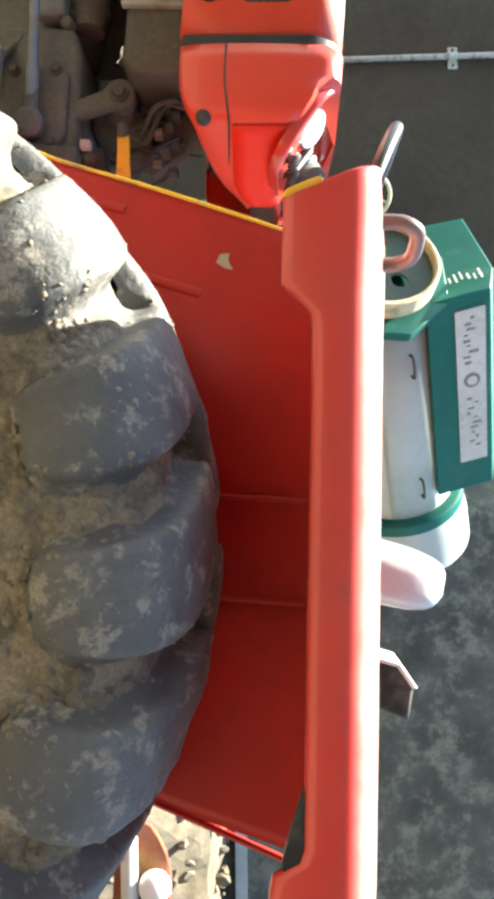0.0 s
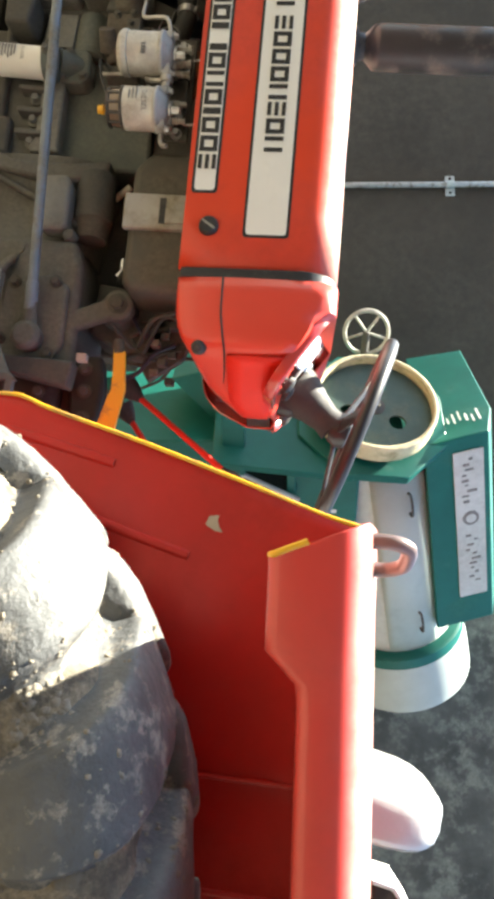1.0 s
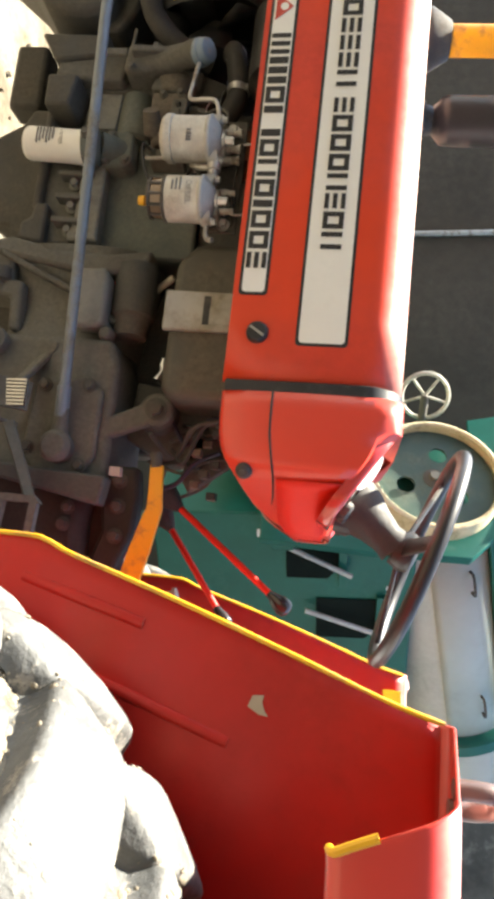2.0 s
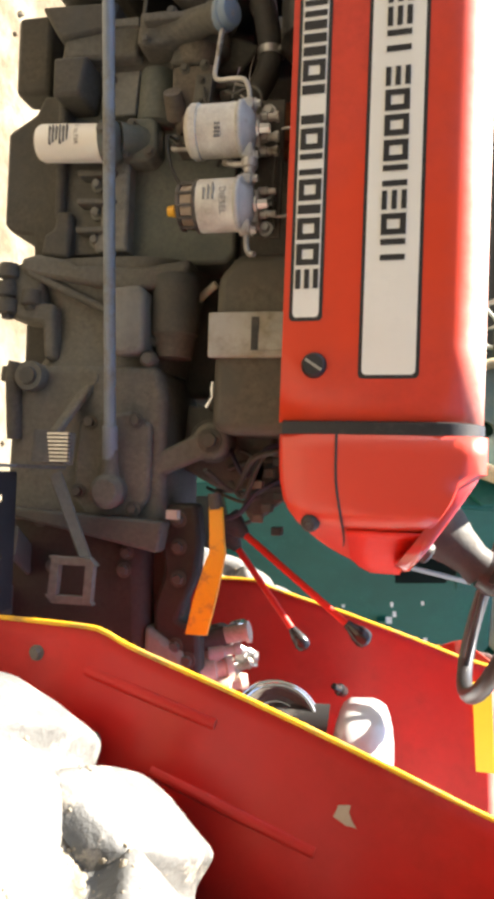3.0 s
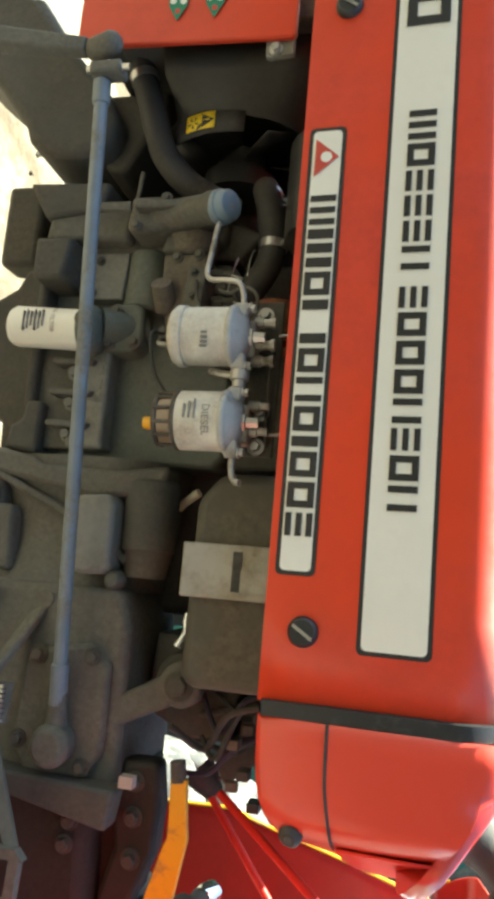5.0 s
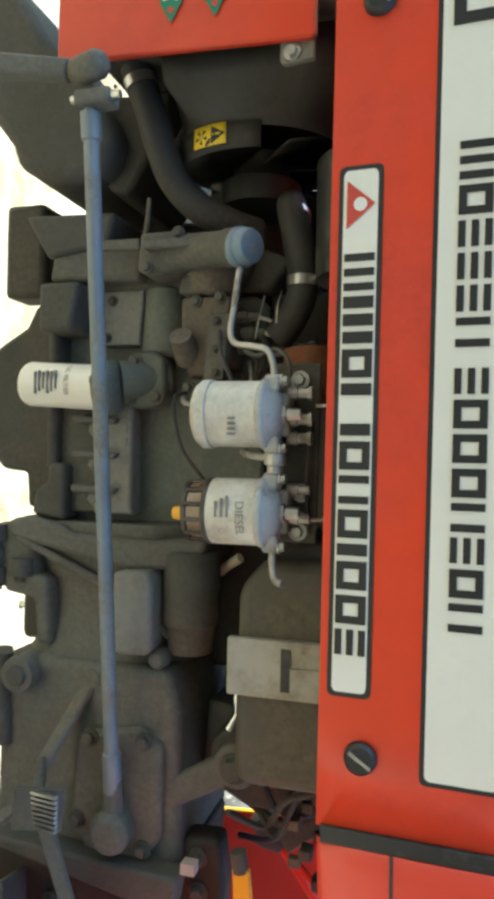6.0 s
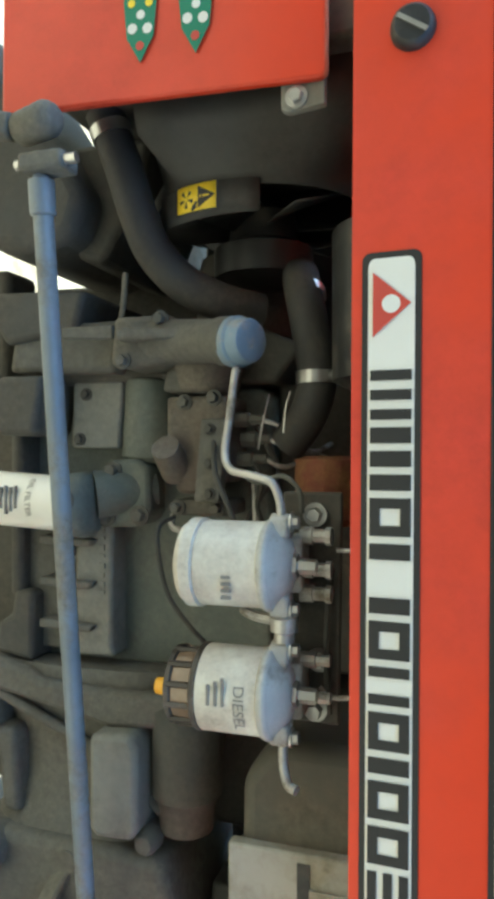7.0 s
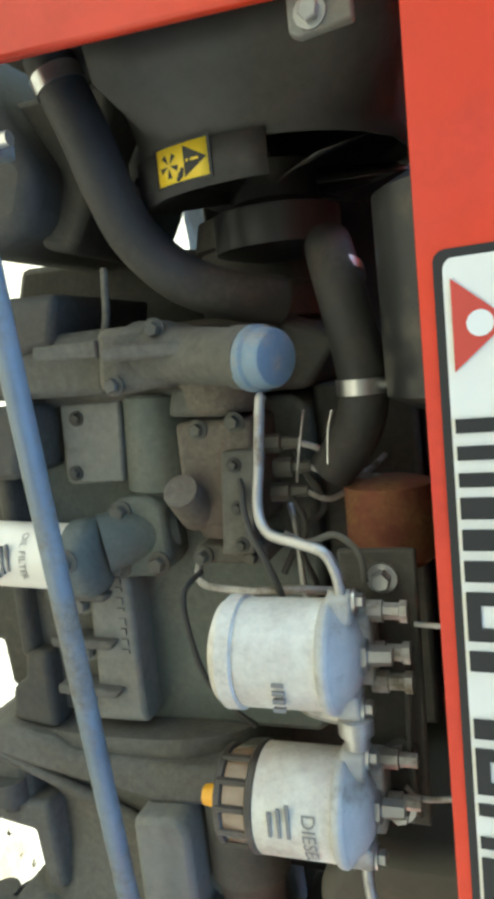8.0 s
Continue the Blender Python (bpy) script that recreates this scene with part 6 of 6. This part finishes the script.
# small pipes, wires and castings round the pump and filters
part("pump_casting", prism([(-1.735, 1.02), (-1.705, 1.012), (-1.70, 1.075), (-1.735, 1.07)], 1.575, 1.63), CAST, tractor, "dusty pump casting", bevel=0.006)
part("pump_drum", turned((-1.728, 1.655, 0.968), (-1.612, 1.655, 0.962), ((0, 0.040), (0.03, 0.043), (0.93, 0.043), (1, 0.036)), 32), BLOCK, tractor, "greenish cylindrical pump body")
part("base_flange", box((-1.565, 1.59, 1.02), (-1.545, 1.66, 1.10)), CAST, tractor, bevel=0.004)
for (x, z), h in (((-1.555, 1.03), 0.012), ((-1.555, 1.085), 0.012), ((-1.695, 1.085), 0.008), ((-1.69, 1.045), 0.008)):
    part("bolt", hexbolt((x, 1.575 if h < 0.01 else 1.59, z), (0, -1, 0), 0.007, h), CAST, tractor)
for pts, r, mt in (
    ([(-1.55, 1.60, 1.02), (-1.53, 1.575, 1.03), (-1.525, 1.565, 1.08), (-1.525, 1.57, 1.13), (-1.52, 1.58, 1.17)], 0.0045, PIPE),
    ([(-1.60, 1.62, 1.12), (-1.58, 1.60, 1.13), (-1.53, 1.59, 1.135), (-1.50, 1.58, 1.14)], 0.0035, PIPE),
    ([(-1.62, 1.60, 1.125), (-1.59, 1.585, 1.145), (-1.56, 1.58, 1.14), (-1.52, 1.59, 1.15), (-1.47, 1.60, 1.15)], 0.0032, RUBBER),
    ([(-1.66, 1.61, 1.13), (-1.63, 1.60, 1.15), (-1.60, 1.61, 1.16), (-1.57, 1.63, 1.13), (-1.52, 1.64, 1.10)], 0.004, RUBBER),
    ([(-1.70, 1.60, 1.15), (-1.66, 1.585, 1.145), (-1.63, 1.585, 1.14)], 0.0012, STEEL),
):
    part("small_pipe", tube(pts, r, 8, 6), mt, tractor)
# dark fillers added on the far side to shut out sunlit ground
part("far_front_filler", prism([(-1.925, 0.66), (-1.74, 0.60), (-1.72, 1.02), (-1.90, 1.03), (-1.92, 0.90)], 1.86, 1.93), CAST_DARK, tractor, "dark block added to fill the bright front gap", bevel=0.01)
part("far_rear_filler", box((-1.02, 1.84, 0.93), (-0.90, 1.92, 1.06)), CAST_DARK, tractor, bevel=0.008)
part("far_shroud_filler", prism([(-2.06, 0.955), (-1.915, 0.955), (-1.915, 1.08), (-2.06, 1.08)], 1.88, 1.94), BLACK, tractor, "dark block added to fill the gap behind the fan shroud", bevel=0.006)

# ---- the green thresher standing behind ----
TH = (-0.85, 3.42)
thresher = thing("thresher", (TH[0], TH[1], 0), "green threshing machine with pale drum and cream pulley", "thresher")
TM = Matrix.Translation((TH[0], TH[1], 0)) @ Matrix.Rotation(radians(40), 4, "Z")
TILT = Matrix.Translation((0, 0, 2.04)) @ Matrix.Rotation(radians(-10), 4, "Y") @ Matrix.Translation((0, 0, -2.24))


def t_part(name, bm, mat, label="", parent=None, tilt=True, **kw):
    bmesh.ops.transform(bm, matrix=TM @ (TILT if tilt else Matrix.Identity(4)), verts=bm.verts)
    return part(name, bm, mat, parent or thresher, label, **kw)


drum = t_part("drum", turned((0.12, 0.30, 2.24), (1.38, 0.30, 2.24), ((0, 0.335), (1, 0.335)), 48), GALV, "pale galvanised drum housing")
t_part("drum_lid", loft([[(x, 0.30 - 0.341 * math.cos(a), 2.24 + 0.341 * math.sin(a)) for a in np.linspace(radians(-12), radians(38), 10)] for x in (0.16, 1.34)], closed=False), TURQ, "pale lid with worn green paint", drum, thick=0.008)
for x in (0.34, 1.14):
    a = radians(18)
    y, z = 0.30 - 0.346 * math.cos(a), 2.24 + 0.346 * math.sin(a)
    t_part("lid_handle", tube([(x - 0.06, y + 0.01, z), (x - 0.055, y - 0.03, z + 0.012), (x + 0.055, y - 0.03, z + 0.012), (x + 0.06, y + 0.01, z)], 0.007, 8, 5), CAST_DARK, "bent wire handle", drum)
for x0, x1, r in ((0.06, 0.14, 0.385), (1.36, 1.46, 0.395)):
    t_part("end_ring", turned((x0, 0.30, 2.24), (x1, 0.30, 2.24), ((0, r - 0.02), (0.15, r), (0.85, r), (1, r - 0.02)), 40), GREEN, "green end ring", drum)
t_part("rear_band", turned((1.44, 0.30, 2.24), (1.78, 0.30, 2.24), ((0, 0.385), (0.4, 0.41), (1, 0.42)), 40), TURQ, "white-edged rear band")
hood = prism([(-0.03, 2.44), (0.03, 2.755), (0.24, 2.815), (0.95, 2.815), (0.95, 2.5), (0.55, 2.46)], 0.02, 1.22, axis="x")
hood_o = t_part("hood", hood, GREEN, "green sheet hood over the drum", bevel=0.008)
plate_ = box((0.10, -0.012, 2.575), (1.02, -0.002, 2.725))
bmesh.ops.rotate(plate_, cent=(0, -0.005, 2.575), matrix=Matrix.Rotation(radians(-10), 3, "X"), verts=plate_.verts)
name_plate = t_part("name_plate", plate_, GALV, "pale name plate with dark unreadable writing", hood_o)
rnd = random.Random(21)
for i in range(26):
    x = 0.14 + 0.031 * i
    if 9 <= i <= 14:
        continue
    h = rnd.uniform(0.012, 0.05)
    zc = 2.650 + rnd.uniform(-0.025, 0.025)
    b_ = box((x, -0.0155, zc - h / 2), (x + rnd.uniform(0.004, 0.014), -0.010, zc + h / 2))
    bmesh.ops.rotate(b_, cent=(0, -0.005, 2.575), matrix=Matrix.Rotation(radians(-10), 3, "X"), verts=b_.verts)
    t_part("writing_bar", b_, GREY_INK, "", name_plate)
for r0 in (0.042, 0.026):
    ring = turned((0.50, -0.008, 2.650), (0.50, -0.018 if r0 < 0.03 else -0.016, 2.650), ((0, r0), (1, r0)), 24)
    bmesh.ops.rotate(ring, cent=(0, -0.005, 2.575), matrix=Matrix.Rotation(radians(-10), 3, "X"), verts=ring.verts)
    t_part("seal", ring, GREY_INK if r0 > 0.03 else GALV, "", name_plate)
# end plate with the belt pulley, turned outwards
EM = Matrix.Translation((-1.0, 3.44, 2.005)) @ Matrix.Rotation(radians(62), 4, "Z") @ Matrix.Rotation(radians(6), 4, "Y")


def e_part(name, bm, mat, label="", parent=None, **kw):
    bmesh.ops.transform(bm, matrix=EM, verts=bm.verts)
    return part(name, bm, mat, parent or thresher, label, **kw)


plate_pts = [(0.385 * math.cos(a) * (1.06 if math.cos(a) > 0 else 1), 0.385 * math.sin(a)) for a in (radians(22.5 + 45 * k) for k in range(8))]
end_plate = e_part("end_plate", prism(plate_pts, 0.0, 0.05, axis="x"), GREEN, "green end plate", bevel=0.006)
e_part("end_skirt", prism([(-0.33, -0.75), (0.33, -0.75), (0.36, -0.1), (-0.36, -0.1)], 0.02, 0.06, axis="x"), GREEN, "", end_plate, bevel=0.006)
pulley = e_part("pulley", turned((-0.115, 0, 0), (-0.03, 0, 0), ((0, 0.272), (0.05, 0.285), (0.95, 0.285), (1, 0.272)), 48, caps=False), PULLEY, "cream flat-belt pulley", thick=0.022)
WEB = material("grey_green_web_paint", (0.055, 0.095, 0.080), 0.55, vary=0.25, scale=5, dirt=(0.12, 0.15, 0.12), dirt_amount=0.1, dirt_scale=5, spec=0.3)
web = bmesh.new()
loops = [[(0.27 * math.cos(2 * math.pi * i / 40), 0.27 * math.sin(2 * math.pi * i / 40)) for i in range(40)]]
for k in range(3):
    a = 2 * math.pi * k / 3 - 1.9
    loops.append([(0.135 * math.cos(a) + 0.042 * math.cos(2 * math.pi * i / 16), 0.135 * math.sin(a) + 0.042 * math.sin(2 * math.pi * i / 16)) for i in range(16)])
es = []
for lp in loops:
    vs = [web.verts.new((-0.065, y, z)) for y, z in lp]
    es += [web.edges.new((vs[i], vs[(i + 1) % len(vs)])) for i in range(len(vs))]
bmesh.ops.triangle_fill(web, use_beauty=True, edges=es)
e_part("web", web, WEB, "grey-green pulley web with round holes", pulley, thick=0.012, smooth=0)
e_part("shaft", turned((-0.10, 0, 0), (0.0, 0, 0), ((0, 0.022), (0.2, 0.026), (0.25, 0.05), (1, 0.055)), 20), CAST_DARK, "", pulley)
body = prism([(-0.05, 0.75), (1.45, 0.75), (1.45, 1.75), (1.15, 1.95), (0.05, 1.95), (-0.05, 1.8)], -0.05, 0.85)
t_part("body", body, GREEN, "green sheet body with white brush marks", tilt=False, bevel=0.01)
for i in range(16):
    x, z = rnd.uniform(0.0, 1.35), rnd.choice((1.25, 1.45, 1.62, 1.85)) + rnd.uniform(-0.03, 0.03)
    w, h = rnd.uniform(0.012, 0.05), rnd.uniform(0.008, 0.03)
    t_part("brush_mark", box((x, -0.054, z), (x + w, -0.0505, z + h)), WHITE_PAINT, "white brush mark", tilt=False)
for i in range(7):
    z = 2.55 + 0.03 * i
    t_part("brush_mark", box((-0.004, 0.10 + rnd.uniform(0, 0.03), z), (-0.0005, 0.10 + rnd.uniform(0.05, 0.14), z + rnd.uniform(0.006, 0.014))), WHITE_PAINT, "white brush mark")
OPENING_SHADE = material("painted_opening_shade", (0.008, 0.014, 0.012), 0.9, vary=0.3, spec=0.1)
# dark plates laid on the body paint in the shade of its openings
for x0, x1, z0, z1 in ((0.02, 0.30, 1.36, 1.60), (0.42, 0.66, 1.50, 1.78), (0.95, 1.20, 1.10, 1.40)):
    t_part("shade_plate", prism([(x0, z0), (x1, z0), (x1, z1 - 0.05), (x1 - 0.06, z1), (x0, z1)], -0.058, -0.052), OPENING_SHADE, "dark plate, painted shade of a gap in the body", tilt=False)
    t_part("opening_frame", box((x0 - 0.03, -0.075, z1), (x1 + 0.03, -0.05, z1 + 0.04)), GREEN, "", tilt=False, bevel=0.003)
    t_part("bright_rod", rod((x0 + 0.05, -0.09, z0 - 0.05), (x1 - 0.05, -0.10, z1 + 0.06), 0.012, segs=10), GALV, "pale steel rod", tilt=False)
for x, y in ((0.05, 0.0), (1.35, 0.0), (0.05, 0.8), (1.35, 0.8)):
    t_part("leg", box((x - 0.04, y - 0.04, -0.03), (x + 0.04, y + 0.04, 1.0)), GREEN, "", tilt=False, bevel=0.004)
t_part("chute", prism([(-0.30, 1.05), (0.05, 1.35), (0.05, 1.75), (-0.12, 1.75), (-0.34, 1.2)], 0.10, 0.60), GREEN, "green feed chute", tilt=False, bevel=0.006)
t_part("cross_beam", box((-0.62, -0.12, 1.30), (0.10, -0.06, 1.40)), GREEN, "green angle-iron beam", tilt=False, bevel=0.004)
# small hand wheel beside the pulley
hwc = Vector((-1.50, 3.70, 2.02))
across = Vector((0.86, 0.5, 0)).normalized()
ring_pts = [hwc + across * 0.115 * math.cos(2 * math.pi * i / 32) + Vector((0, 0, 0.115 * math.sin(2 * math.pi * i / 32))) for i in range(33)]
HAND = material("worn_white_wheel_paint", (0.52, 0.51, 0.44), 0.5, vary=0.2, scale=12, dirt=(0.3, 0.27, 0.2), dirt_amount=0.2, dirt_scale=14)
hwheel = part("hand_wheel", tube(ring_pts, 0.011, 8, 2), HAND, thresher, "cream spoked hand wheel")
for k in range(5):
    a = 2 * math.pi * k / 5
    part("spoke", rod(hwc, hwc + across * 0.112 * math.cos(a) + Vector((0, 0, 0.112 * math.sin(a))), 0.007, segs=8), HAND, hwheel)
part("wheel_shaft", rod(hwc, hwc + Vector((0.55, 0.25, -0.05)), 0.02, segs=12), CAST_DARK, hwheel)

# rubble bank and plinth at the foot of the wall
def make_bank():
    bm = bmesh.new()
    xs, ys = np.linspace(1.3, 6.0, 60), np.linspace(3.4, 5.24, 32)
    g = []
    for x in xs:
        row = []
        for y in ys:
            s = min(1, max(0, (y - 3.4) / 1.0)) * min(1, max(0, (x - 1.3) / 0.5))
            z = -0.05 + s * (1.18 + 0.08 * noise.noise(Vector((x * 2, y * 2, 1))) + 0.05 * noise.noise(Vector((x * 7, y * 7, 2))))
            row.append(bm.verts.new((x, y, z)))
        g.append(row)
    for a, b in zip(g, g[1:]):
        for i in range(len(ys) - 1):
            bm.faces.new((a[i], b[i], b[i + 1], a[i + 1]))
    return bm


tagged(mesh_object("rubble_bank", make_bank(), SAND, smooth=0), "sunlit bank of pale rubble and earth against the wall", "rubble", kind="stuff")
def make_rubble():
    bm = bmesh.new()
    rnd = random.Random(31)
    for _ in range(140):
        x, y = rnd.uniform(1.7, 4.6), rnd.uniform(3.7, 4.9)
        r = rnd.uniform(0.012, 0.055)
        z = 1.15 * min(1, (y - 3.4) / 1.0) + 0.02
        m = Matrix.Translation((x, y, z)) @ Euler((rnd.random() * 6, rnd.random() * 6, rnd.random() * 6)).to_matrix().to_4x4() @ Matrix.Diagonal((r * 1.5, r, r * 0.7, 1))
        bmesh.ops.create_icosphere(bm, subdivisions=1, radius=1, matrix=m)
    return bm


tagged(mesh_object("loose_rubble", make_rubble(), SAND, smooth=0), "pale stones and broken brick lying on the bank", "rubble", kind="stuff")
tagged(mesh_object("plinth", box((1.0, WALL_Y - 0.10, 1.22), (9, WALL_Y - 0.03, 1.30)), GALV), "pale plinth strip along the wall foot", "trim", kind="structure")
